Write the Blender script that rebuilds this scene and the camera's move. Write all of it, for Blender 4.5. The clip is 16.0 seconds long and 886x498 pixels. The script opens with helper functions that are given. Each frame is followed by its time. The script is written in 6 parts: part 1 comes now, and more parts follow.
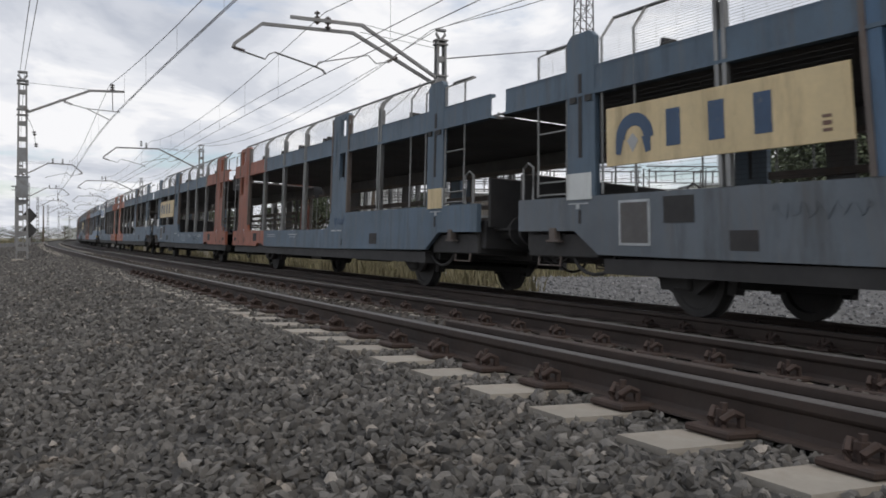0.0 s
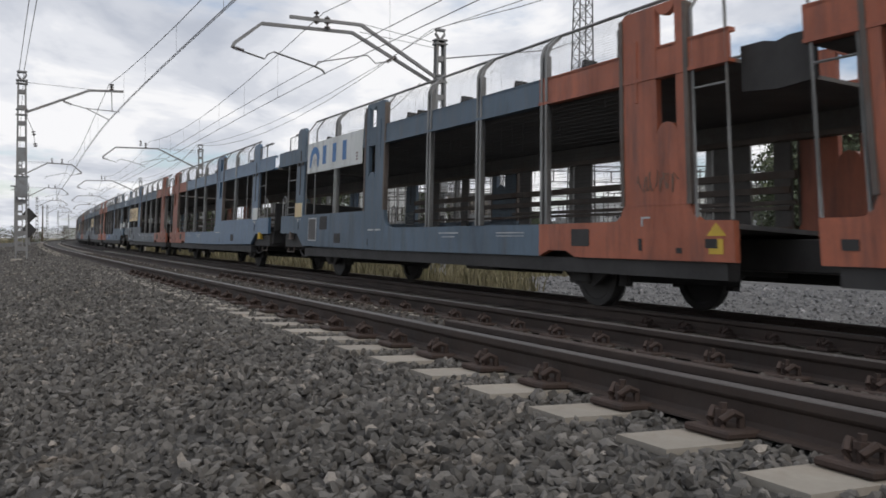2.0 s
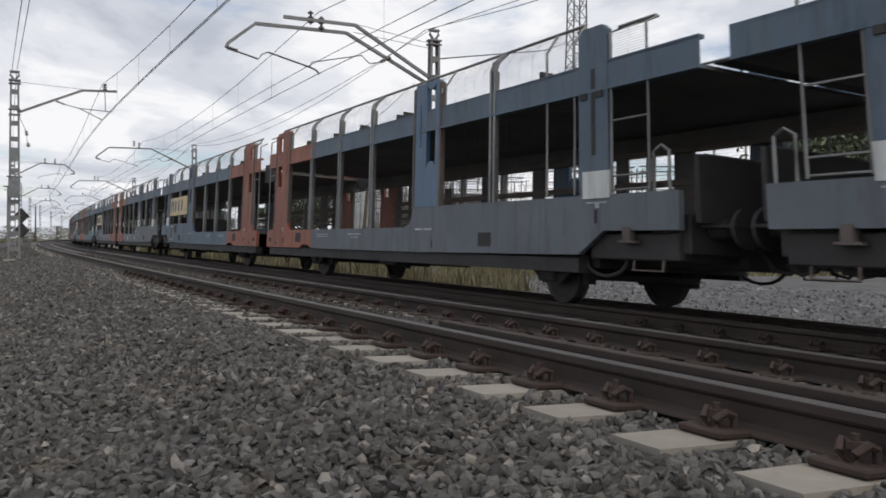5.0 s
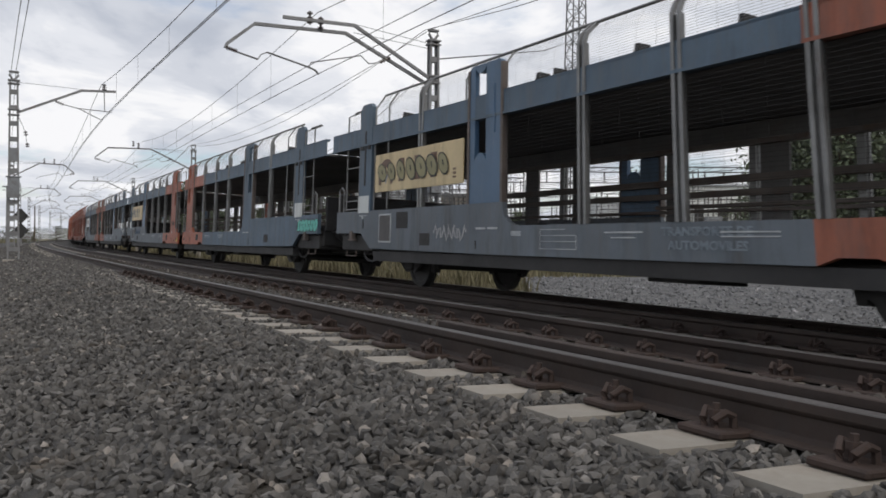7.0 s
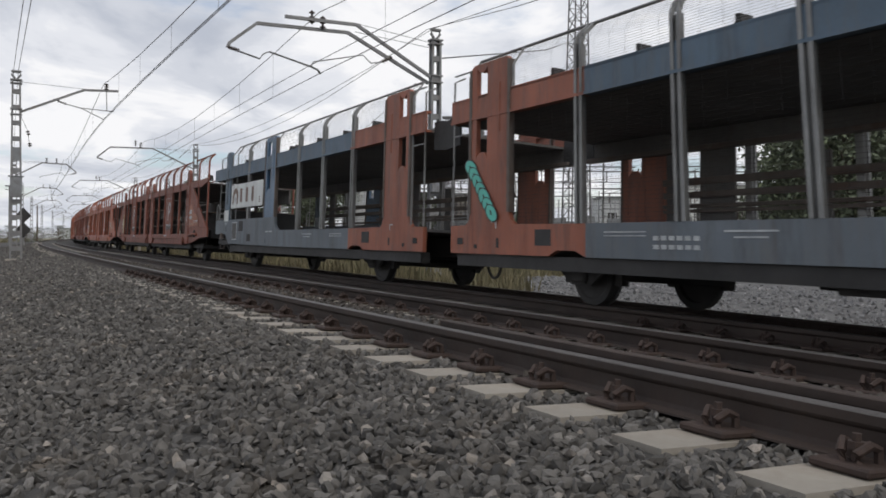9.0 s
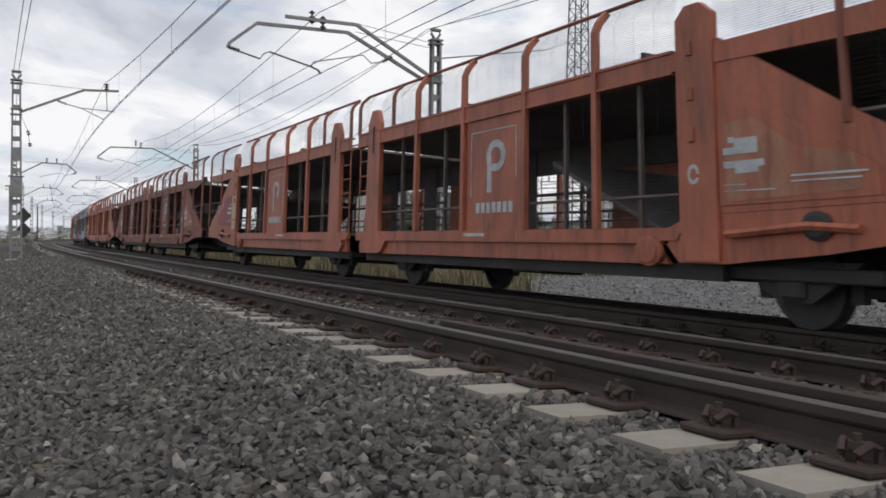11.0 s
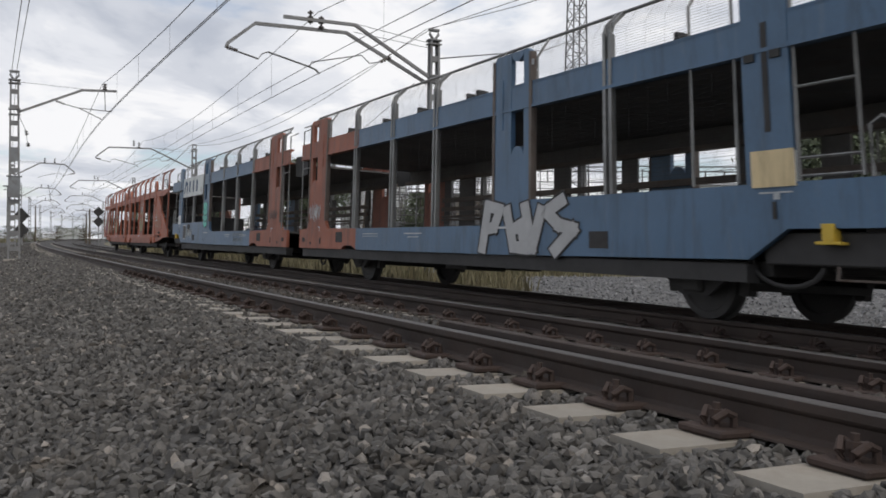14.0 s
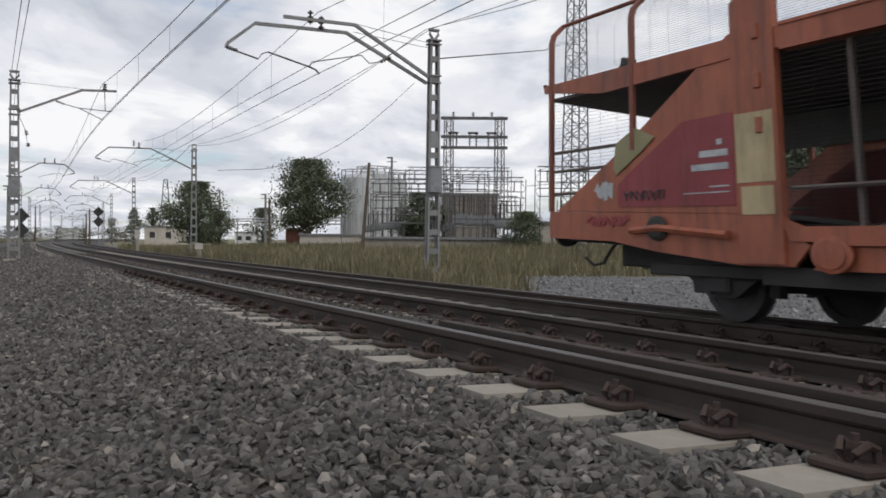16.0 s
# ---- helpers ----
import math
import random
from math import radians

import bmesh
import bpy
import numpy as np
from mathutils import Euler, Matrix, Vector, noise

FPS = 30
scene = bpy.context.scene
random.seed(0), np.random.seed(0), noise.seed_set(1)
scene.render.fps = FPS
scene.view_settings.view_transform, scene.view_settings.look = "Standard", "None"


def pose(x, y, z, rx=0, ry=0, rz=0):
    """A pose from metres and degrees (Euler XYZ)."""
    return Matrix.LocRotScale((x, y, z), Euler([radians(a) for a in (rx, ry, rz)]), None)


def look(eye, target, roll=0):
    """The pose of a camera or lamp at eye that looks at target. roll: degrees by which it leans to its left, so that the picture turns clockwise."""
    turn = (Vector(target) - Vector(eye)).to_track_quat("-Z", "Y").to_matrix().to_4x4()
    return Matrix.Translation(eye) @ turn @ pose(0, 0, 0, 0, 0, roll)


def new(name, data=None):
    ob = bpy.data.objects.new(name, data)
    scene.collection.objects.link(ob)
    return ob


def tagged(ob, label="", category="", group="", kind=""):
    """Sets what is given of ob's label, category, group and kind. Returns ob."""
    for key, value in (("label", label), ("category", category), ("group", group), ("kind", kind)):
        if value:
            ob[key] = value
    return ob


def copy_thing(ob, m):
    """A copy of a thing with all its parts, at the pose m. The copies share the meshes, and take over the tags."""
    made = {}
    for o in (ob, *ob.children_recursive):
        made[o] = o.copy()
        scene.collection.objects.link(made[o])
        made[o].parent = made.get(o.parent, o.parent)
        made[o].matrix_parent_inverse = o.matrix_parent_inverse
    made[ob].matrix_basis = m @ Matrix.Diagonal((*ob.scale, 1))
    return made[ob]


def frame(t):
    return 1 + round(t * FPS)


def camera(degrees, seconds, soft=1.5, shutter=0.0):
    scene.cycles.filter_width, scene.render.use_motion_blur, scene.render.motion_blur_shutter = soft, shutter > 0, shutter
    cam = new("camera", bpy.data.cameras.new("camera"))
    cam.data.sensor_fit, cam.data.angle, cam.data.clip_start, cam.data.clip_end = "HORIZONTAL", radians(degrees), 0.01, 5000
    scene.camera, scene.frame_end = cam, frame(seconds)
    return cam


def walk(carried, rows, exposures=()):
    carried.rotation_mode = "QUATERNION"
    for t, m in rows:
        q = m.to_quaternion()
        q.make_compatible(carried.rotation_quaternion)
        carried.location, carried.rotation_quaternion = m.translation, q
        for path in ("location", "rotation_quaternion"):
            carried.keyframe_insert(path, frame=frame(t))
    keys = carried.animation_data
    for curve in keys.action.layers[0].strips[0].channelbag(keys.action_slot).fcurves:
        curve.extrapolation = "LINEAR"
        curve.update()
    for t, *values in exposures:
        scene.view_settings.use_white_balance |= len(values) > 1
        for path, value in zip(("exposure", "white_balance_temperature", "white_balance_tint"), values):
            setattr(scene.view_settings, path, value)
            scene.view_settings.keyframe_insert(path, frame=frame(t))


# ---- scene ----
# The camera stands beside the line, hand-held; z = 0 is the top of the nearest rail.
EYE = (0.0, 0.0, 0.5606)
LENS = 1543.0
cam = camera(53.87, 16.0, soft=1.7, shutter=0.72)
# the phone reads its picture from the top row to the bottom row
scene.cycles.rolling_shutter_type = "TOP"
scene.cycles.rolling_shutter_duration = 0.055


def aim(dx, dy=0.0):
    """Pose of the camera, turned by small shifts of the view."""
    yaw = -dx / LENS
    down = (15.15 - dy) / LENS
    d = Vector((math.sin(yaw) * math.cos(down), math.cos(yaw) * math.cos(down), -math.sin(down)))
    return look(EYE, Vector(EYE) + d * 10, 0.51)


SWAY = ((0, 12, 0), (0.5, 11, -.5), (1, 11, -.7), (1.5, 11, -.5), (2, 11, -.3), (2.5, 9.3, -.5), (3, 7, 0), (3.5, 4.5, -.5), (4, 3, 0),
        (4.5, 1.5, .3), (6, 0, 1), (6.5, -.3, 1.5), (7, -.6, .8), (7.5, .2, .8), (8, 1.5, .2), (8.5, 2.6, 0), (9, 3, -.3),
        (10, 3.2, -.3), (11.5, 3.4, -.3), (12, 4.2, -.4), (12.5, 4, -.3), (13, 2.6, 0), (13.5, 2, -.2), (14, .4, 0),
        (14.5, 0, .2), (15, -.1, .1), (15.5, 0, 0), (16, .3, 0))
walk(cam, [(t, aim(dx, dy)) for t, dx, dy in SWAY])

# ---- plan of the line: arcs round one far centre on the right ----
TURN, BEND = 0.49249, 0.0005885


def line(s, off):
    """Place on the line: s metres along it, off metres to the right of the camera's own arc. Returns x, y and the heading."""
    a = TURN - BEND * s
    x = -(math.cos(a) - math.cos(TURN)) / BEND + off * math.cos(a)
    y = -(math.sin(a) - math.sin(TURN)) / BEND + off * math.sin(a)
    return x, y, a


RAIL_1, RAIL_2, RAIL_3, RAIL_4 = (2.632, 0.0), (4.372, -0.084), (6.862, -0.243), (8.602, -0.334)

# ---- daylight: a bright overcast sky with broken cloud ----
SUN_UP, SUN_AZ = radians(48), radians(150)
world = bpy.data.worlds.new("sky")
scene.world = world
world.use_nodes = True
nt = world.node_tree
nt.nodes.clear()


def node(tree, kind, **values):
    n = tree.nodes.new(kind)
    for key, value in values.items():
        n.inputs[key].default_value = value
    return n


def ramp(tree, stops, smooth=False):
    n = tree.nodes.new("ShaderNodeValToRGB")
    r = n.color_ramp
    r.interpolation = "EASE" if smooth else "LINEAR"
    while len(r.elements) < len(stops):
        r.elements.new(0.5)
    for e, (p, c) in zip(r.elements, stops):
        e.position, e.color = p, (*c, 1) if len(c) == 3 else c
    return n


def mixer(tree, kind="MIX", fac=None):
    n = tree.nodes.new("ShaderNodeMix")
    n.data_type, n.blend_type = "RGBA", kind
    if fac is not None:
        n.inputs[0].default_value = fac
    return n


tc = nt.nodes.new("ShaderNodeTexCoord")
sep = nt.nodes.new("ShaderNodeSeparateXYZ")
nt.links.new(tc.outputs["Generated"], sep.inputs[0])
up = nt.nodes.new("ShaderNodeMath")
up.operation = "MAXIMUM"
up.inputs[1].default_value = 0.0
nt.links.new(sep.outputs[2], up.inputs[0])
lift = nt.nodes.new("ShaderNodeMath")
lift.operation = "ADD"
lift.inputs[1].default_value = 0.16
nt.links.new(up.outputs[0], lift.inputs[0])
flat = nt.nodes.new("ShaderNodeVectorMath")
flat.operation = "DIVIDE"
comb = nt.nodes.new("ShaderNodeCombineXYZ")
for i in range(3):
    nt.links.new(lift.outputs[0], comb.inputs[i])
nt.links.new(tc.outputs["Generated"], flat.inputs[0])
nt.links.new(comb.outputs[0], flat.inputs[1])
shift = nt.nodes.new("ShaderNodeMapping")
shift.inputs["Location"].default_value = (3.1, 1.7, 0)
shift.inputs["Scale"].default_value = (1.0, 0.72, 0.35)
nt.links.new(flat.outputs[0], shift.inputs[0])
big = node(nt, "ShaderNodeTexNoise", Scale=1.9, Detail=10.0, Roughness=0.55, Distortion=0.35)
nt.links.new(shift.outputs[0], big.inputs["Vector"])
cloud = ramp(nt, [(0.30, (0.56, 0.60, 0.67)), (0.42, (0.72, 0.75, 0.80)), (0.51, (0.88, 0.90, 0.93)), (0.60, (1.06, 1.06, 1.05))], True)
nt.links.new(big.outputs[0], cloud.inputs[0])
gap = node(nt, "ShaderNodeTexNoise", Scale=1.1, Detail=7.0, Roughness=0.55)
shift2 = nt.nodes.new("ShaderNodeMapping")
shift2.inputs["Location"].default_value = (7.4, 2.2, 0)
nt.links.new(flat.outputs[0], shift2.inputs[0])
nt.links.new(shift2.outputs[0], gap.inputs["Vector"])
hole = ramp(nt, [(0.52, (0, 0, 0)), (0.66, (0.85, 0.85, 0.85))], True)
nt.links.new(gap.outputs[0], hole.inputs[0])
sky = nt.nodes.new("ShaderNodeTexSky")
sky.sky_type, sky.sun_disc, sky.sun_elevation, sky.sun_rotation = "NISHITA", False, SUN_UP, SUN_AZ
blue = nt.nodes.new("ShaderNodeVectorMath")
blue.operation = "SCALE"
blue.inputs["Scale"].default_value = 0.12
nt.links.new(sky.outputs[0], blue.inputs[0])
both = mixer(nt)
nt.links.new(hole.outputs[0], both.inputs[0])
nt.links.new(cloud.outputs[0], both.inputs[6])
nt.links.new(blue.outputs[0], both.inputs[7])
bg = node(nt, "ShaderNodeBackground", Strength=0.9)
cool = mixer(nt, "MULTIPLY", 1.0)
cool.inputs[7].default_value = (0.99, 0.99, 1.02, 1)
nt.links.new(both.outputs[2], cool.inputs[6])
nt.links.new(cool.outputs[2], bg.inputs[0])
wo = nt.nodes.new("ShaderNodeOutputWorld")
nt.links.new(bg.outputs[0], wo.inputs[0])

sun = new("sun", bpy.data.lights.new("sun", "SUN"))
sun.data.energy, sun.data.angle, sun.data.color = 0.9, radians(16), (1.0, 0.92, 0.80)
sun.matrix_basis = look((0, 0, 40), Vector((0, 0, 40)) - 10 * Vector((math.sin(SUN_AZ) * math.cos(SUN_UP), math.cos(SUN_AZ) * math.cos(SUN_UP), math.sin(SUN_UP))))


# ---- materials ----
def surface(name, base, vary=0.25, rough=0.7, metal=0.0, grain=18.0, blotch=1.3, stain=None, stain_at=(0.55, 0.72), bump=0.15,
            streak=False, island=0.0, per_object=0.0):
    """A worn surface: base colour with fine grain, broad blotches, stains and relief."""
    m = bpy.data.materials.new(name)
    m.use_nodes = True
    t = m.node_tree
    b = t.nodes["Principled BSDF"]
    b.inputs["Metallic"].default_value = metal
    pos = t.nodes.new("ShaderNodeTexCoord")
    vec = pos.outputs["Object"]
    fine = node(t, "ShaderNodeTexNoise", Scale=grain, Detail=6.0, Roughness=0.65)
    broad = node(t, "ShaderNodeTexNoise", Scale=blotch, Detail=5.0, Roughness=0.6)
    t.links.new(vec, fine.inputs["Vector"])
    t.links.new(vec, broad.inputs["Vector"])
    lo, hi = [c * (1 - vary) for c in base], [min(1, c * (1 + vary)) for c in base]
    r1 = ramp(t, [(0.3, lo), (0.7, hi)])
    t.links.new(broad.outputs[0], r1.inputs[0])
    r2 = ramp(t, [(0.3, (1 - vary * 0.8,) * 3), (0.7, (1, 1, 1))])
    t.links.new(fine.outputs[0], r2.inputs[0])
    mul = mixer(t, "MULTIPLY", 1.0)
    t.links.new(r1.outputs[0], mul.inputs[6])
    t.links.new(r2.outputs[0], mul.inputs[7])
    last = mul.outputs[2]
    if stain:
        src = node(t, "ShaderNodeTexNoise", Scale=2.2, Detail=8.0, Roughness=0.7, Distortion=0.4)
        if streak:
            mp = t.nodes.new("ShaderNodeMapping")
            mp.inputs["Scale"].default_value = (2.6, 2.6, 0.35)
            t.links.new(vec, mp.inputs[0])
            t.links.new(mp.outputs[0], src.inputs["Vector"])
        else:
            t.links.new(vec, src.inputs["Vector"])
        cut = ramp(t, [(stain_at[0], (0, 0, 0)), (stain_at[1], (0.85,) * 3)])
        t.links.new(src.outputs[0], cut.inputs[0])
        mx = mixer(t)
        t.links.new(cut.outputs[0], mx.inputs[0])
        t.links.new(last, mx.inputs[6])
        mx.inputs[7].default_value = (*stain, 1)
        last = mx.outputs[2]
    if streak:
        wash = node(t, "ShaderNodeTexNoise", Scale=1.6, Detail=9.0, Roughness=0.72, Distortion=0.3)
        mp = t.nodes.new("ShaderNodeMapping")
        mp.inputs["Scale"].default_value = (2.0, 2.0, 0.3)
        mp.inputs["Location"].default_value = (4.0, 1.0, 2.0)
        t.links.new(vec, mp.inputs[0])
        t.links.new(mp.outputs[0], wash.inputs["Vector"])
        dark = ramp(t, [(0.34, (0.68, 0.66, 0.64)), (0.5, (1, 1, 1)), (0.62, (1, 1, 1)), (0.78, (1.25, 1.25, 1.25))])
        t.links.new(wash.outputs[0], dark.inputs[0])
        mx = mixer(t, "MULTIPLY", 1.0)
        t.links.new(last, mx.inputs[6])
        t.links.new(dark.outputs[0], mx.inputs[7])
        last = mx.outputs[2]
    if island or per_object:
        g = t.nodes.new("ShaderNodeNewGeometry" if island else "ShaderNodeObjectInfo")
        amount = island or per_object
        r3 = ramp(t, [(0.0, (1 - amount,) * 3), (0.9, (1 + amount * 0.25,) * 3), (0.96, (1 + amount,) * 3), (1.0, (1 + 2.4 * amount, 1 + 2.2 * amount, 1 + 2.0 * amount))])
        t.links.new(g.outputs["Random Per Island" if island else "Random"], r3.inputs[0])
        mx = mixer(t, "MULTIPLY", 1.0)
        t.links.new(last, mx.inputs[6])
        t.links.new(r3.outputs[0], mx.inputs[7])
        last = mx.outputs[2]
    t.links.new(last, b.inputs["Base Color"])
    rr = ramp(t, [(0.3, (max(0.05, rough - 0.12),) * 3), (0.7, (min(1, rough + 0.12),) * 3)])
    t.links.new(fine.outputs[0], rr.inputs[0])
    t.links.new(rr.outputs[0], b.inputs["Roughness"])
    if bump:
        bp = node(t, "ShaderNodeBump", Strength=bump, Distance=0.02)
        t.links.new(fine.outputs[0], bp.inputs["Height"])
        t.links.new(bp.outputs[0], b.inputs["Normal"])
    return m


RUST = (0.10, 0.05, 0.03)
DIRT = (0.07, 0.06, 0.055)
MAT = dict(
    blue=surface("faded_blue_paint", (0.098, 0.145, 0.195), 0.2, 0.6, 0, 30, 0.9, (0.12, 0.135, 0.15), (0.48, 0.72), 0.06, True),
    greyblue=surface("dirty_grey_blue_paint", (0.135, 0.158, 0.18), 0.18, 0.62, 0, 30, 0.8, (0.135, 0.138, 0.14), (0.46, 0.7), 0.06, True),
    bright=surface("fresh_blue_paint", (0.068, 0.135, 0.225), 0.15, 0.45, 0, 30, 0.9, (0.13, 0.17, 0.22), (0.55, 0.8), 0.05, True),
    red=surface("faded_red_paint", (0.33, 0.108, 0.062), 0.2, 0.6, 0, 26, 0.9, (0.15, 0.085, 0.068), (0.47, 0.72), 0.07, True),
    orange=surface("orange_red_paint", (0.41, 0.12, 0.062), 0.22, 0.55, 0, 26, 0.9, (0.14, 0.062, 0.047), (0.48, 0.72), 0.07, True),
    brown=surface("rusty_red_paint", (0.26, 0.085, 0.055), 0.25, 0.65, 0, 24, 1.1, (0.12, 0.062, 0.048), (0.46, 0.7), 0.1, True),
    crimson=surface("crimson_panel_paint", (0.30, 0.045, 0.052), 0.2, 0.55, 0, 24, 1.1, (0.25, 0.09, 0.07), (0.55, 0.78), 0.06, True),
    steel=surface("galvanised_steel", (0.26, 0.26, 0.255), 0.25, 0.5, 0.55, 22, 1.5, RUST, (0.6, 0.8), 0.06, True),
    dull=surface("dull_brown_steel", (0.15, 0.125, 0.11), 0.25, 0.7, 0.2, 22, 1.5, RUST, (0.5, 0.75), 0.08),
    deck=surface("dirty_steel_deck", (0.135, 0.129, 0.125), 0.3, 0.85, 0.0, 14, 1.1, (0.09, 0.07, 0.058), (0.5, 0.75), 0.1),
    under=surface("black_greasy_underframe", (0.044, 0.042, 0.041), 0.35, 0.75, 0.1, 16, 1.4, (0.05, 0.043, 0.038), (0.55, 0.8), 0.12),
    cream=surface("cream_board", (0.68, 0.54, 0.31), 0.12, 0.6, 0, 14, 1.2, (0.42, 0.30, 0.16), (0.58, 0.8), 0.04, True),
    white=surface("white_board", (0.66, 0.68, 0.66), 0.10, 0.55, 0, 14, 1.2, (0.42, 0.42, 0.40), (0.58, 0.8), 0.03, True),
    navy=surface("navy_lettering_paint", (0.05, 0.09, 0.16), 0.2, 0.6, 0, 20, 2.0, (0.3, 0.26, 0.2), (0.62, 0.8), 0.02),
    logoblue=surface("mid_blue_lettering_paint", (0.07, 0.19, 0.42), 0.2, 0.6, 0, 20, 2.0, None, (0.6, 0.8), 0.02),
    browntext=surface("brown_lettering_paint", (0.17, 0.10, 0.07), 0.2, 0.6, 0, 20, 2.0, (0.4, 0.3, 0.2), (0.6, 0.8), 0.02),
    stencil=surface("worn_white_stencil", (0.50, 0.52, 0.52), 0.2, 0.7, 0, 40, 5.0, (0.2, 0.22, 0.25), (0.5, 0.7), 0.0),
    paleblue=surface("royal_blue_data_panel", (0.04, 0.12, 0.42), 0.15, 0.55, 0, 20, 2.0, (0.1, 0.15, 0.3), (0.6, 0.8), 0.02),
    yellow=surface("yellow_warning_paint", (0.62, 0.42, 0.05), 0.15, 0.6, 0, 30, 3.0, None, (0.6, 0.8), 0.02),
    teal=surface("turquoise_spray_paint", (0.10, 0.52, 0.42), 0.12, 0.5, 0, 20, 3.0, None, (0.6, 0.8), 0.0),
    silver=surface("silver_spray_paint", (0.40, 0.40, 0.40), 0.12, 0.45, 0.1, 20, 3.0, None, (0.6, 0.8), 0.0),
    black=surface("black_spray_paint", (0.02, 0.02, 0.02), 0.2, 0.6, 0, 20, 3.0, None, (0.6, 0.8), 0.0),
    scraped=surface("scraped_orange_paint", (0.42, 0.20, 0.12), 0.25, 0.65, 0, 18, 2.4, (0.34, 0.095, 0.06), (0.48, 0.62), 0.04, True),
    faint=surface("faded_grey_lettering", (0.22, 0.26, 0.29), 0.2, 0.7, 0, 40, 5.0, (0.13, 0.16, 0.19), (0.5, 0.7), 0.0),
    olive=surface("olive_spray_paint", (0.30, 0.27, 0.14), 0.15, 0.6, 0, 20, 2.0, (0.3, 0.2, 0.1), (0.6, 0.8), 0.0),
    patch=surface("cream_patch_paint", (0.52, 0.42, 0.24), 0.15, 0.65, 0, 18, 2.0, (0.33, 0.2, 0.1), (0.55, 0.75), 0.03, True),
    rail=surface("rusty_rail_steel", (0.054, 0.038, 0.031), 0.3, 0.75, 0.15, 40, 2.0, (0.05, 0.042, 0.038), (0.5, 0.75), 0.15),
    shine=surface("worn_rail_head", (0.095, 0.086, 0.08), 0.2, 0.55, 0.3, 60, 2.0, RUST, (0.6, 0.8), 0.04),
    concrete=surface("weathered_concrete_sleeper", (0.31, 0.283, 0.242), 0.18, 0.85, 0, 45, 2.0, (0.22, 0.18, 0.14), (0.5, 0.75), 0.2, False, 0, 0.12),
    plate=surface("rusty_base_plate", (0.055, 0.035, 0.028), 0.3, 0.8, 0.1, 60, 6.0, None, (0.6, 0.8), 0.2),
    stone=surface("grey_ballast_stone", (0.136, 0.128, 0.118), 0.28, 0.85, 0, 70, 9.0, (0.17, 0.14, 0.11), (0.55, 0.75), 0.4, False, 0.58),
    clean=surface("pale_ballast_stone", (0.21, 0.21, 0.215), 0.25, 0.85, 0, 60, 8.0, None, (0.55, 0.75), 0.3, False, 0.4),
    oily=surface("oily_ballast_stone", (0.085, 0.075, 0.066), 0.3, 0.85, 0, 70, 9.0, (0.10, 0.07, 0.05), (0.5, 0.75), 0.35, False, 0.45),
    pale=surface("pale_gravel_bed", (0.115, 0.113, 0.11), 0.35, 0.9, 0, 24, 1.2, (0.16, 0.16, 0.155), (0.5, 0.65), 1.0),
    bed=surface("ballast_bed", (0.055, 0.052, 0.049), 0.35, 0.9, 0, 24, 1.2, (0.09, 0.08, 0.065), (0.5, 0.7), 1.0),
    earth=surface("dry_earth_and_turf", (0.20, 0.17, 0.105), 0.35, 0.95, 0, 6, 0.12, (0.10, 0.11, 0.05), (0.45, 0.65), 0.6),
    grass=surface("dry_grass_blades", (0.20, 0.176, 0.104), 0.3, 0.85, 0, 4, 0.15, (0.13, 0.13, 0.06), (0.5, 0.65), 0, False, 0.35),
    leaf=surface("dark_green_leaves", (0.12, 0.145, 0.085), 0.3, 0.7, 0, 3, 0.5, None, (0.6, 0.8), 0, False, 0.5),
    bark=surface("grey_brown_bark", (0.12, 0.095, 0.07), 0.3, 0.9, 0, 12, 2.0, None, (0.6, 0.8), 0.4),
    mast=surface("grey_painted_mast_steel", (0.24, 0.24, 0.24), 0.2, 0.6, 0.2, 20, 1.4, (0.16, 0.11, 0.08), (0.55, 0.8), 0.05),
    wire=surface("dark_copper_wire", (0.09, 0.085, 0.085), 0.15, 0.5, 0.3, 10, 1.0, None, (0.6, 0.8), 0),
    yard=surface("dull_galvanised_yard_steel", (0.135, 0.135, 0.14), 0.25, 0.65, 0.2, 12, 1.2, (0.10, 0.075, 0.06), (0.5, 0.75), 0.05),
    glassy=surface("brown_insulator_glaze", (0.055, 0.04, 0.035), 0.2, 0.3, 0, 10, 1.0, None, (0.6, 0.8), 0),
    tank=surface("pale_tank_cladding", (0.52, 0.54, 0.55), 0.1, 0.5, 0.1, 3, 0.3, (0.40, 0.41, 0.41), (0.55, 0.8), 0.03, True),
    wall=surface("whitewashed_wall", (0.50, 0.47, 0.42), 0.15, 0.9, 0, 5, 0.4, (0.33, 0.25, 0.19), (0.5, 0.7), 0.1),
    porcelain=surface("grey_porcelain", (0.38, 0.38, 0.40), 0.15, 0.4, 0, 8, 1.0, None, (0.6, 0.8), 0),
    machine=surface("grey_switchgear_paint", (0.24, 0.25, 0.26), 0.2, 0.55, 0.1, 6, 0.8, (0.12, 0.11, 0.10), (0.5, 0.75), 0.04),
    vest=surface("yellow_green_plastic", (0.55, 0.60, 0.10), 0.15, 0.5, 0, 20, 3.0, None, (0.6, 0.8), 0.03),
)


# ---- small tools for meshes ----
def mesh_of(name, verts, faces, material, smooth=False):
    me = bpy.data.meshes.new(name)
    me.from_pydata(verts, [], faces)
    me.materials.append(material)
    if smooth:
        me.polygons.foreach_set("use_smooth", [True] * len(me.polygons))
    return me


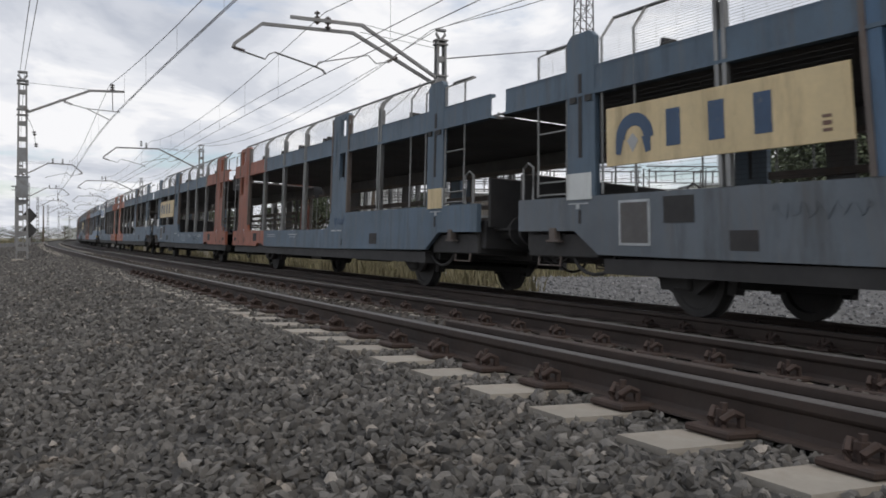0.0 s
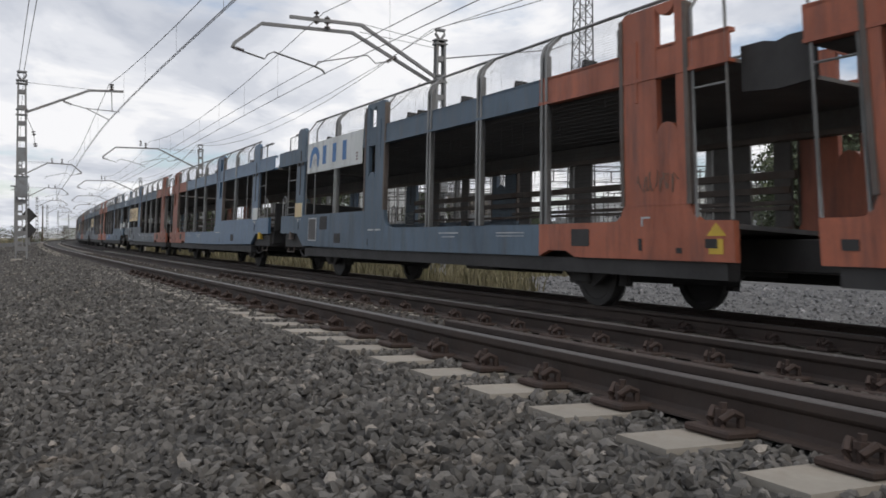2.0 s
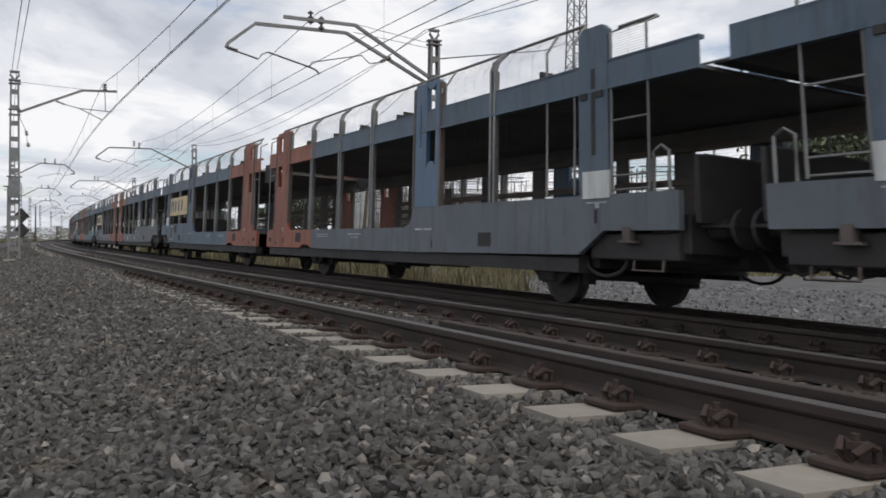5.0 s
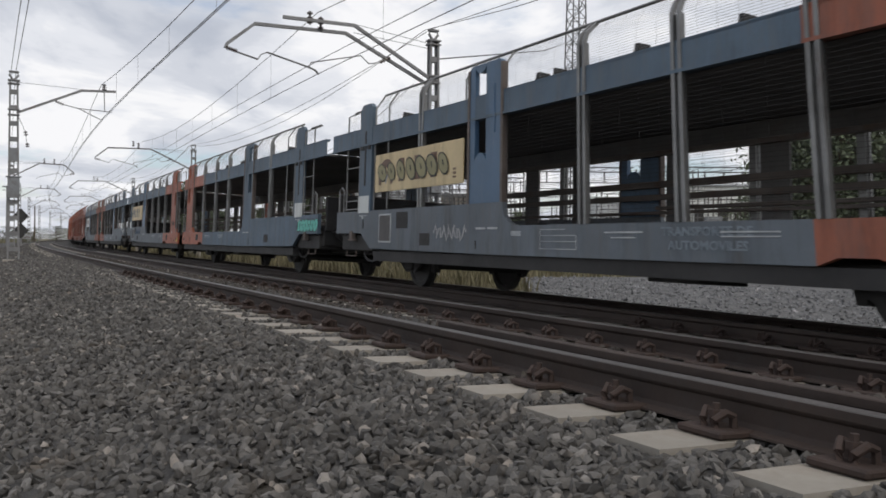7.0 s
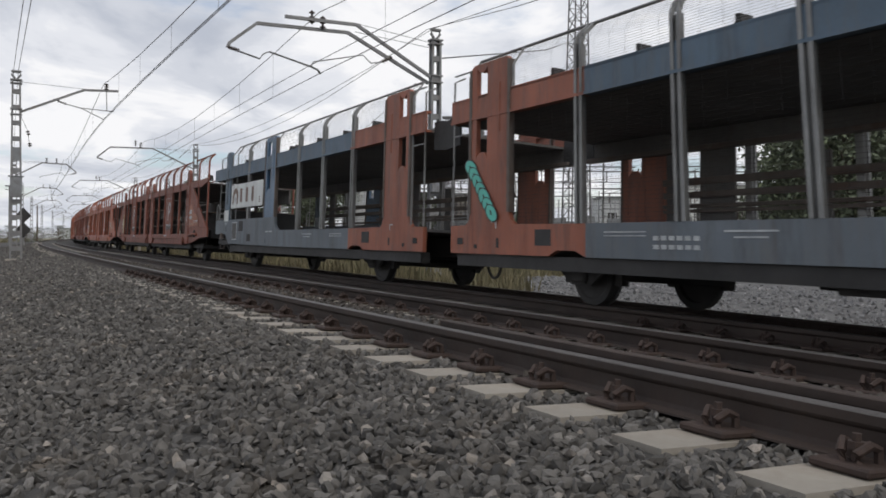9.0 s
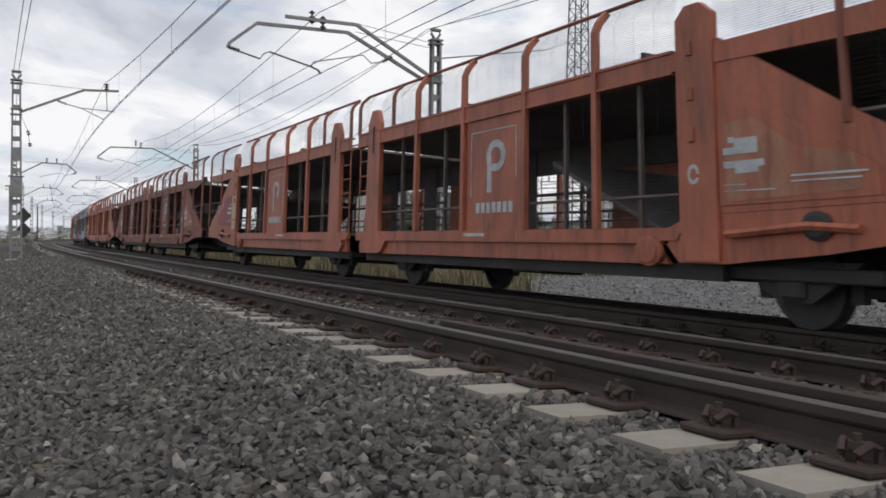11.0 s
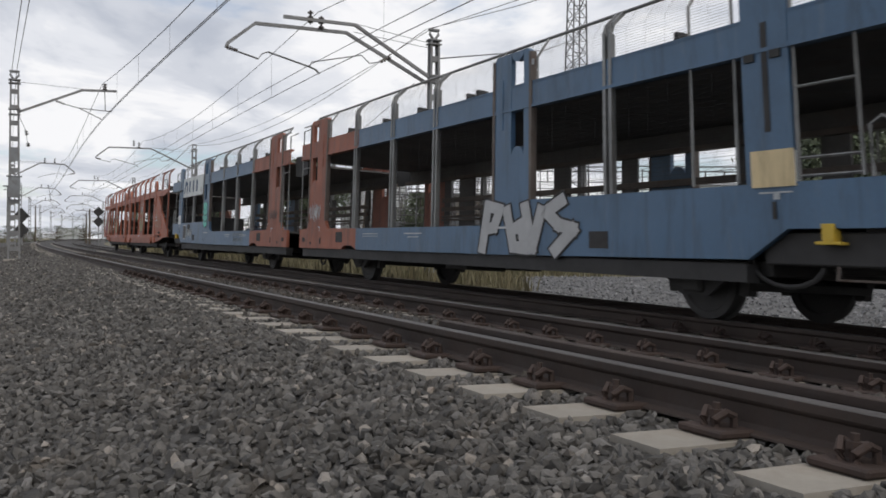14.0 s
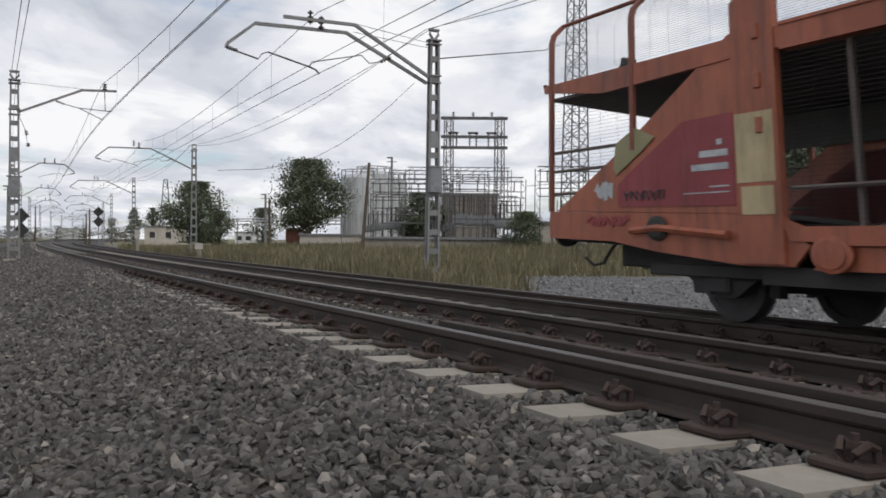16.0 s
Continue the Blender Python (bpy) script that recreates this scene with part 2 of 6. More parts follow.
def part(name, data, material=None, parent=None, label="", m=None):
    """Links a mesh, or a bmesh, as one object under a thing or a part."""
    if isinstance(data, bmesh.types.BMesh):
        bmesh.ops.recalc_face_normals(data, faces=data.faces)
        me = bpy.data.meshes.new(name)
        data.to_mesh(me)
        data.free()
        me.materials.append(material)
        data = me
    ob = new(name, data)
    ob.parent = parent
    if m is not None:
        ob.matrix_basis = m
    if label:
        ob["label"] = label
    return ob


def add_box(bm, x0, x1, y0, y1, z0, z1):
    v = [bm.verts.new(p) for p in ((x0, y0, z0), (x1, y0, z0), (x1, y1, z0), (x0, y1, z0), (x0, y0, z1), (x1, y0, z1), (x1, y1, z1), (x0, y1, z1))]
    for f in ((3, 2, 1, 0), (4, 5, 6, 7), (0, 1, 5, 4), (1, 2, 6, 5), (2, 3, 7, 6), (3, 0, 4, 7)):
        bm.faces.new([v[i] for i in f])


def box(*boxes, bevel=0.0):
    bm = bmesh.new()
    for b in boxes:
        add_box(bm, *b)
    if bevel:
        bmesh.ops.bevel(bm, geom=bm.edges[:], offset=bevel, segments=1, affect="EDGES", clamp_overlap=True)
    return bm


def add_tube(bm, points, r, sides=6, square=False):
    """A bar of round or square section along points."""
    pts = [Vector(p) for p in points]
    rings = []
    n = 4 if square else sides
    for i, p in enumerate(pts):
        d = (pts[min(i + 1, len(pts) - 1)] - pts[max(i - 1, 0)]).normalized()
        side = d.cross(Vector((0, 0, 1)))
        if side.length < 0.05:
            side = d.cross(Vector((1, 0, 0)))
        side.normalize()
        top = side.cross(d).normalized()
        rr = r[i] if isinstance(r, (list, tuple)) else r
        turn = math.pi / 4 if square else 0
        rings.append([bm.verts.new(p + rr * (math.cos(turn + 2 * math.pi * k / n) * side + math.sin(turn + 2 * math.pi * k / n) * top)) for k in range(n)])
    for a, b in zip(rings, rings[1:]):
        for k in range(n):
            bm.faces.new((a[k], a[(k + 1) % n], b[(k + 1) % n], b[k]))
    bm.faces.new(rings[0][::-1])
    bm.faces.new(rings[-1])


def tube(*runs, r=0.02, sides=6, square=False):
    bm = bmesh.new()
    for run in runs:
        add_tube(bm, run, r, sides, square)
    return bm


def plate(outline, y0, y1, holes=()):
    """A flat plate in the x-z plane with holes, from y0 to y1."""
    bm = bmesh.new()
    for loop in (outline, *holes):
        vs = [bm.verts.new((x, y0, z)) for x, z in loop]
        for a, b in zip(vs, vs[1:] + vs[:1]):
            bm.edges.new((a, b))
    if holes:
        bmesh.ops.triangle_fill(bm, use_beauty=True, use_dissolve=False, edges=bm.edges[:])
    else:
        bm.faces.new(bm.verts[:])
    out = bmesh.ops.extrude_face_region(bm, geom=bm.faces[:])
    bmesh.ops.translate(bm, verts=[v for v in out["geom"] if isinstance(v, bmesh.types.BMVert)], vec=(0, y1 - y0, 0))
    return bm


def slot(x0, x1, z0, z1, n=6):
    """Outline of an upright slot with round ends."""
    r, cx = (x1 - x0) / 2, (x0 + x1) / 2
    up_ = [(cx + r * math.cos(math.pi * i / n), z1 - r + r * math.sin(math.pi * i / n)) for i in range(n + 1)]
    down = [(cx - r * math.cos(math.pi * i / n), z0 + r - r * math.sin(math.pi * i / n)) for i in range(n + 1)]
    return up_ + down


def lathe(profile, sides=20, axis="y"):
    """A turned body from (radius, place along the axis) pairs."""
    bm = bmesh.new()
    rings = []
    for r, h in profile:
        ring = []
        for k in range(sides):
            c, s = r * math.cos(2 * math.pi * k / sides), r * math.sin(2 * math.pi * k / sides)
            ring.append(bm.verts.new((c, h, s) if axis == "y" else (c, s, h)))
        rings.append(ring)
    for a, b in zip(rings, rings[1:]):
        for k in range(sides):
            bm.faces.new((a[k], a[(k + 1) % sides], b[(k + 1) % sides], b[k]))
    bm.faces.new(rings[0][::-1])
    bm.faces.new(rings[-1])
    return bm


# ---- ground, ballast and track ----
def profile(d):
    """Height of the ground across the line, d metres to the right."""
    pts = ((-500, -1.1), (-30, -0.92), (-6, -0.68), (-0.52, -0.573), (1.40, -0.222), (1.95, -0.192), (2.56, -0.192), (2.85, -0.19), (3.5, -0.225), (4.1, -0.25), (4.3, -0.262), (4.7, -0.29), (5.3, -0.38), (6.7, -0.465), (7.1, -0.465), (8.3, -0.53), (8.8, -0.56), (9.4, -0.58), (11.35, -0.763), (13.7, -0.82), (18.2, -0.74), (30, -0.37), (40, -0.05), (60, 0.1), (700, 0.2))
    for (a, za), (b, zb) in zip(pts, pts[1:]):
        if d <= b:
            return za + (zb - za) * (d - a) / (b - a)
    return pts[-1][1]


def sheet(name, ds, ss, material, lift=0.0, rough=0.0):
    verts, faces = [], []
    for s in ss:
        for d in ds:
            x, y, _ = line(s, d)
            verts.append((x, y, profile(d) + lift + rough * noise.noise(Vector((x * 0.9, y * 0.9, 0)))))
    n = len(ds)
    for i in range(len(ss) - 1):
        for j in range(n - 1):
            a = i * n + j
            faces.append((a, a + 1, a + n + 1, a + n))
    return new(name, mesh_of(name, verts, faces, material, True))


def spread(a, b, n):
    return [a + (b - a) * i / n for i in range(n + 1)]


ground = sheet("ground", [-900, -300, -100, -50, -30, -15, -6, -0.52, 1.9, 5.3, 9.4, 11.35, 13.7, 18, 30, 60, 120, 250, 500, 900], spread(-500, 1000, 75), MAT["earth"], -0.12)
tagged(ground, "dry earth with thin turf beside the railway", "ground", kind="structure")
bed = sheet("ballast_bed", [-9, -6, -4, -2, -0.52, 0.5, 1.48, 2.0, 2.56, 2.85, 4.1, 4.3, 4.7, 5.3, 6.7, 7.1, 8.3, 8.8, 9.4, 10, 11.35, 12.4], spread(-60, 420, 480), MAT["bed"], 0.0, 0.02)
tagged(bed, "packed dark ballast under the two tracks", "ballast", kind="structure")


verts, faces = [], []
for i, d in enumerate((9.0, 9.6, 10.4, 11.2, 12.4, 13.5, 15, 18, 22, 28, 36, 46)):
    for k in range(41):
        x, y, _ = line(-60 + (60 + min(1.58 * d - 0.6 + 0.5 * math.sin(1.3 * d), 42.7 - 0.9 * d)) * k / 40, d)
        verts.append((x, y, profile(d) + 0.012 + 0.02 * noise.noise(Vector((x * 0.9, y * 0.9, 0)))))
    if i:
        faces += [((i - 1) * 41 + k, i * 41 + k, i * 41 + k + 1, (i - 1) * 41 + k + 1) for k in range(40)]
cess = new("gravel_patch", mesh_of("gravel_patch", verts, faces, MAT["pale"], True))
tagged(cess, "pale loose gravel beside the far track", "gravel", kind="structure")


def stones(name, material, count, rule, seed, label):
    """Loose crushed stones as one heap: rule(rng, n) gives the places along and across the line and the sizes."""
    rng = np.random.default_rng(seed)
    phi = (1 + 5 ** 0.5) / 2
    base = np.array([(-1, phi, 0), (1, phi, 0), (-1, -phi, 0), (1, -phi, 0), (0, -1, phi), (0, 1, phi), (0, -1, -phi), (0, 1, -phi), (phi, 0, -1), (phi, 0, 1), (-phi, 0, -1), (-phi, 0, 1)]) / 1.9
    tris = np.array([(0, 11, 5), (0, 5, 1), (0, 1, 7), (0, 7, 10), (0, 10, 11), (1, 5, 9), (5, 11, 4), (11, 10, 2), (10, 7, 6), (7, 1, 8), (3, 9, 4), (3, 4, 2), (3, 2, 6), (3, 6, 8), (3, 8, 9), (4, 9, 5), (2, 4, 11), (6, 2, 10), (8, 6, 7), (9, 8, 1)])
    kinds = []
    for _ in range(14):
        k = base * rng.uniform(0.5, 1.4, (12, 1)) * rng.uniform((0.75, 0.6, 0.45), (1.35, 1.0, 0.8))
        kinds.append(k)
    kinds = np.array(kinds)
    s, d, size = rule(rng, count)
    n = len(s)
    a = TURN - BEND * s
    x = -(np.cos(a) - math.cos(TURN)) / BEND + d * np.cos(a)
    y = -(np.sin(a) - math.sin(TURN)) / BEND + d * np.sin(a)
    z = np.array([profile(v) for v in d]) + size * rng.uniform(-0.25, 0.35, n)
    q = rng.normal(size=(n, 4))
    q /= np.linalg.norm(q, axis=1, keepdims=True)
    w, i, j, k = q.T
    rot = np.stack([1 - 2 * (j * j + k * k), 2 * (i * j - k * w), 2 * (i * k + j * w), 2 * (i * j + k * w), 1 - 2 * (i * i + k * k), 2 * (j * k - i * w), 2 * (i * k - j * w), 2 * (j * k + i * w), 1 - 2 * (i * i + j * j)], 1).reshape(n, 3, 3)
    v = np.einsum("nab,nvb->nva", rot, kinds[rng.integers(0, 14, n)]) * (size / 2)[:, None, None] + np.stack([x, y, z], 1)[:, None, :]
    f = (tris[None] + 12 * np.arange(n)[:, None, None]).reshape(-1, 3)
    me = bpy.data.meshes.new(name)
    me.vertices.add(12 * n)
    me.vertices.foreach_set("co", v.reshape(-1))
    me.loops.add(f.size)
    me.loops.foreach_set("vertex_index", f.reshape(-1).astype(np.int32))
    me.polygons.add(len(f))
    me.polygons.foreach_set("loop_start", np.arange(0, f.size, 3, dtype=np.int32))
    me.polygons.foreach_set("use_smooth", np.zeros(len(f), dtype=bool))
    me.update(calc_edges=True)
    me.materials.append(material)
    return tagged(new(name, me), label, "ballast", kind="stuff")


def near_rule(rng, n):
    # denser and smaller near the standing place, thinning along the line
    s = 34 * rng.random(n) ** 1.55 + 0.9
    d = rng.uniform(-0.9, 2.58, n)
    keep = ((d < 2.08) | (s > 9.0) | (np.abs((s - 1.85) / 0.6 - np.round((s - 1.85) / 0.6)) > 0.27))
    s, d = s[keep], d[keep]
    return s, d, rng.uniform(0.028, 0.064, len(s)) * (1 + s * 0.015)


def far_rule(rng, n):
    s = 32 + 75 * rng.random(n) ** 1.5
    d = rng.uniform(-5, 2.5, n)
    return s, d, rng.uniform(0.06, 0.11, n)


def between_rule(rng, n):
    s = -3 + 48 * rng.random(n) ** 1.3
    d = np.where(rng.random(n) < 0.45, rng.uniform(2.8, 4.2, n), np.where(rng.random(n) < 0.6, rng.uniform(4.55, 6.7, n), rng.uniform(7.05, 8.45, n)))
    return s, d, rng.uniform(0.035, 0.07, n)


def right_rule(rng, n):
    s = -8 + 46 * rng.random(n)
    d = 8.75 + 11 * rng.random(n) ** 1.4
    keep = (d < 10.0) | ((s < 1.58 * d - 0.6 + np.sin(d * 2.0)) & (s < 42.7 - 0.9 * d))
    s, d = s[keep], d[keep]
    return s, d, rng.uniform(0.06, 0.12, len(s))


stones("trackside_ballast_stones", MAT["stone"], 64000, near_rule, 1, "loose crushed grey ballast stones beside the track")
def behind_rule(rng, n):
    s, d = rng.uniform(-9, 7, n), rng.uniform(-5, 2.5, n)
    keep = (s < 1.0) | (d < -0.85)
    return s[keep], d[keep], rng.uniform(0.05, 0.095, int(keep.sum()))


stones("standing_place_stones", MAT["stone"], 9000, behind_rule, 5, "loose crushed grey ballast stones round the standing place")
stones("distant_ballast_stones", MAT["stone"], 10000, far_rule, 2, "loose crushed grey ballast stones along the shoulder")
stones("track_ballast_stones", MAT["oily"], 18000, between_rule, 3, "dark ballast stones between the rails")
stones("cess_ballast_stones", MAT["clean"], 22000, right_rule, 4, "paler clean ballast stones beyond the tracks")

RAIL_SHAPE = ((-0.036, 0.0), (-0.031, 0.004), (0.031, 0.004), (0.036, 0.0), (0.036, -0.032), (0.030, -0.042), (0.0085, -0.056), (0.0085, -0.125), (0.030, -0.142), (0.070, -0.151), (0.072, -0.160), (-0.072, -0.160), (-0.070, -0.151), (-0.030, -0.142), (-0.0085, -0.125), (-0.0085, -0.056), (-0.030, -0.042), (-0.036, -0.032))


def rail(place, label, ss=None):
    off, top = place
    ss = ss or spread(-40, 40, 80) + spread(44, 420, 94)
    root = tagged(new("rail"), label, "rail", "running rails of the double track")
    n = len(RAIL_SHAPE)
    verts, faces = [], []
    for s in ss:
        for u, z in RAIL_SHAPE:
            x, y, _ = line(s, off + u)
            verts.append((x, y, top + z - 0.004))
    for i in range(len(ss) - 1):
        for k in range(n):
            if k in (0, 1, 2):
                continue
            faces.append((i * n + k, i * n + (k + 1) % n, (i + 1) * n + (k + 1) % n, (i + 1) * n + k))
    part("web_and_foot", mesh_of("web_and_foot", verts, faces, MAT["rail"]), parent=root)
    verts, faces = [], []
    for s in ss:
        for u, z in RAIL_SHAPE[:4]:
            x, y, _ = line(s, off + u)
            verts.append((x, y, top + z - 0.004))
    for i in range(len(ss) - 1):
        for k in range(3):
            faces.append((i * 4 + k, i * 4 + k + 1, (i + 1) * 4 + k + 1, (i + 1) * 4 + k))
    part("running_surface", mesh_of("running_surface", verts, faces, MAT["rail" if ss[-1] < 10 else "shine"]), parent=root, label="dull polished running surface")
    return root


rail(RAIL_1, "rusty steel outer rail beside the ballast shoulder")
rail(RAIL_2, "rusty steel inner rail of the empty track")
rail(RAIL_3, "rusty steel rail under the moving train")
rail(RAIL_4, "rusty steel far rail under the train")
rail((RAIL_1[0] + 0.205, 0.012), "rusty spare rail lying inside the near rail", spread(-40, 5.3, 45))


def track_pose(s, o1, z1, o2, z2):
    """Pose on the track's plane, x across to the right, y along."""
    x, y, a = line(s, (o1 + o2) / 2)
    return pose(x, y, (z1 + z2) / 2 - 0.174, 0, 0, math.degrees(a)) @ pose(0, 0, 0, 0, math.degrees(math.atan2(z1 - z2, o2 - o1)), 0)


def sleeper(detail):
    bm = bmesh.new()
    half = [(-1.40, 0.135, -0.012), (-0.62, 0.14, 0.0), (0.0, 0.11, -0.075), (0.62, 0.14, 0.0), (1.40, 0.135, -0.012)]
    rings = []
    for x, w, z in half:
        rings.append([bm.verts.new(p) for p in ((x, -w - 0.03, -0.2), (x, w + 0.03, -0.2), (x, w, z), (x, -w, z))])
    for a, b in zip(rings, rings[1:]):
        for k in range(4):
            bm.faces.new((a[k], a[(k + 1) % 4], b[(k + 1) % 4], b[k]))
    bm.faces.new(rings[0][::-1])
    bm.faces.new(rings[-1])
    bmesh.ops.recalc_face_normals(bm, faces=bm.faces)
    me = bpy.data.meshes.new("sleeper")
    bm.to_mesh(me)
    bm.free()
    me.materials.append(MAT["concrete"])
    ob = tagged(new("sleeper", me), "weathered concrete railway sleeper half buried in ballast", "railway sleeper", "sleepers of the empty track")
    if detail:
        seat = box((-0.22, 0.22, -0.115, 0.115, 0.0, 0.03), bevel=0.008)
        bmesh.ops.recalc_face_normals(seat, faces=seat.faces)
        sm = bpy.data.meshes.new("base_plate")
        seat.to_mesh(sm)
        seat.free()
        sm.materials.append(MAT["plate"])
        clip = bmesh.new()
        for dy in (-0.05, 0.05):
            add_tube(clip, [(0.085, dy, 0.03), (0.09, dy, 0.075), (0.13, dy, 0.09), (0.165, dy * 0.6, 0.06), (0.16, dy * 0.6, 0.03)], 0.017, 6)
        add_tube(clip, [(0.13, 0, 0.0), (0.13, 0, 0.12)], 0.016, 6)
        add_tube(clip, [(0.13, 0, 0.07), (0.13, 0, 0.095)], 0.03, 6)
        bmesh.ops.recalc_face_normals(clip, faces=clip.faces)
        cm = bpy.data.meshes.new("rail_clip")
        clip.to_mesh(cm)
        clip.free()
        cm.materials.append(MAT["plate"])
        for x in (-0.87, 0.87):
            p = part("base_plate", sm, parent=ob, m=pose(x, 0, -0.003))
            part("rail_clip", cm, parent=p, m=pose(0, 0, 0))
            part("rail_clip", cm, parent=p, m=pose(0, 0, 0, 0, 0, 180))
    return ob


plain, full = sleeper(False), sleeper(True)
first = track_pose(1.85, *RAIL_1, *RAIL_2)
full.matrix_basis = first
for i in range(-5, 200):
    if i:
        copy_thing(full if i < 28 else plain, track_pose(1.85 + 0.6 * i, *RAIL_1, *RAIL_2))
for i in range(-8, 110):
    ob = copy_thing(full if -4 < i < 12 else plain, track_pose(1.2 + 0.6 * i, *RAIL_3, *RAIL_4))
    tagged(ob, "dark concrete railway sleeper under the moving train", group="sleepers of the far track")
plain.matrix_basis = track_pose(1.2 + 0.6 * 110, *RAIL_3, *RAIL_4)


# ---- the train ----
SPEED = 22.1 * 1.186   # metres a second
LONG, HIGH = 1.186, 0.944   # true length and height of the wagons against the plan figures below
TRACK = (RAIL_3[0] + RAIL_4[0]) / 2
TRACK_TOP = (RAIL_3[1] + RAIL_4[1]) / 2
LEAN = math.degrees(math.atan2(RAIL_3[1] - RAIL_4[1], RAIL_4[0] - RAIL_3[0]))
MESHES = {}


def shared(key, make, material):
    """One mesh for alike pieces."""
    k = (key, material.name)
    if k not in MESHES:
        bm = make()
        bmesh.ops.recalc_face_normals(bm, faces=bm.faces)
        me = bpy.data.meshes.new(key)
        bm.to_mesh(me)
        bm.free()
        me.materials.append(material)
        MESHES[k] = me
    return MESHES[k]


def wires(x0, x1, y, z0, z1, z_bend, y_top, step, r=0.0022):
    """Wire mesh between two posts, upright and then leaning in to the top rail."""
    bm = bmesh.new()
    z = z0
    while z < z1:
        yy = y if z < z_bend else y + (y_top - y) * (z - z_bend) / (z1 - z_bend)
        add_tube(bm, [(x0, yy, z), (x1, yy, z)], r, 3)
        z += step
    n = max(1, int(abs(x1 - x0) / 0.24))
    for i in range(1, n):
        x = x0 + (x1 - x0) * i / n
        run = [(x, y, z0), (x, y, min(z1, z_bend))] + ([(x, y_top, z1)] if z1 > z_bend else [])
        add_tube(bm, run, r * 0.8, 3)
    return bm


def wheelset(root, x, r=0.40):
    """Axle with two flanged wheels and its axle boxes."""
    prof = [(0.06, -0.075), (r - 0.09, -0.06), (r - 0.07, -0.075), (r, -0.07), (r, 0.045), (r + 0.028, 0.05), (r + 0.024, 0.075), (r - 0.07, 0.075), (r - 0.09, 0.03), (0.06, 0.05)]
    axle = part("wheelset", shared("axle", lambda: lathe([(0.08, -0.98), (0.08, 0.98)], 12), MAT["under"]), parent=root, m=pose(x, 0, r))
    for sy in (-1, 1):
        part("wheel", shared("wheel", lambda: lathe(prof, 28), MAT["under"]), parent=axle, m=pose(0, sy * 0.87, 0, 0, 0, 0 if sy < 0 else 180))
        part("axle_box", shared("axle_box", lambda: box((-0.14, 0.14, -0.12, 0.12, -0.13, 0.15), bevel=0.03), MAT["under"]), parent=axle, m=pose(0, sy * 1.06, 0))


def springs(root, x, z):
    def make():
        bm = bmesh.new()
        for i in range(5):
            w = 0.52 - 0.08 * i
            add_box(bm, -w, w, -0.05, 0.05, -0.02 * i - 0.018, -0.02 * i)
        return bm
    for sy in (-1, 1):
        part("leaf_spring", shared("leaf_spring", make, MAT["under"]), parent=root, m=pose(x, sy * 1.08, z))


def running_gear(root, X, P, q):
    """One axle with leaf springs, tapering axle guards, brake shoes and their hangers."""
    wheelset(root, X(q), 0.40)
    springs(root, X(q), 0.64)
    for sy in (-1, 1):
        part("axle_guard", plate(P([(q - 0.62, 0.66), (q - 0.16, 0.26), (q + 0.16, 0.26), (q + 0.62, 0.66)]), sy * 1.12, sy * 1.07), MAT["under"], root)
        for dq in (-0.42, 0.42):
            part("brake_shoe", plate(P([(q + dq - 0.05, 0.28), (q + dq + 0.05, 0.28), (q + dq * 1.1 + 0.06, 0.62), (q + dq * 1.1 - 0.06, 0.62)]), sy * 0.94, sy * 0.82), MAT["under"], root)
    part("brake_beam", box((X(q + 0.5), X(q + 0.42), -0.9, 0.9, 0.34, 0.44), bevel=0.01), MAT["under"], root)
    part("brake_beam", box((X(q - 0.42), X(q - 0.5), -0.9, 0.9, 0.34, 0.44), bevel=0.01), MAT["under"], root)


def buffer_gear(root, xe, z=1.0):
    """Two buffers, the hook and the hoses at the outer end."""
    for sy in (-1, 1):
        b = part("buffer", shared("buffer", lambda: lathe([(0.16, -0.02), (0.12, 0.0), (0.10, 0.22), (0.075, 0.23), (0.075, 0.40), (0.21, 0.41), (0.215, 0.46)], 16), MAT["under"]), parent=root, m=pose(xe, sy * 0.95, z, 0, 0, -90))
    part("coupling_hook", shared("coupling_hook", lambda: tube([(0, 0, 0), (0.28, 0, 0.02), (0.34, 0, -0.06), (0.3, 0, -0.16), (0.2, 0, -0.15)], r=0.035), MAT["under"]), parent=root, m=pose(xe, 0, z - 0.02))
    for sy in (-1, 1):
        part("brake_hose", shared("brake_hose", lambda: tube([(0, 0, 0), (0.12, 0, -0.12), (0.26, 0, -0.32), (0.38, 0.05, -0.36), (0.48, 0.1, -0.25)], r=0.022), MAT["under"]), parent=root, m=pose(xe, sy * 0.45, z - 0.1))


def bars(root, name, material, rows, y, label="", thick=0.004):
    """Plain painted bars on a side: rows of (x0, x1, z0, z1)."""
    out = 1 if y > 0 else -1
    for x0, x1, z0, z1 in rows:
        bm = bmesh.new()
        add_box(bm, min(x0, x1), max(x0, x1), min(y, y + out * thick), max(y, y + out * thick), z0, z1)
        last = part(name, bm, material, root, label)
    return last


BLUE_L = 12.55


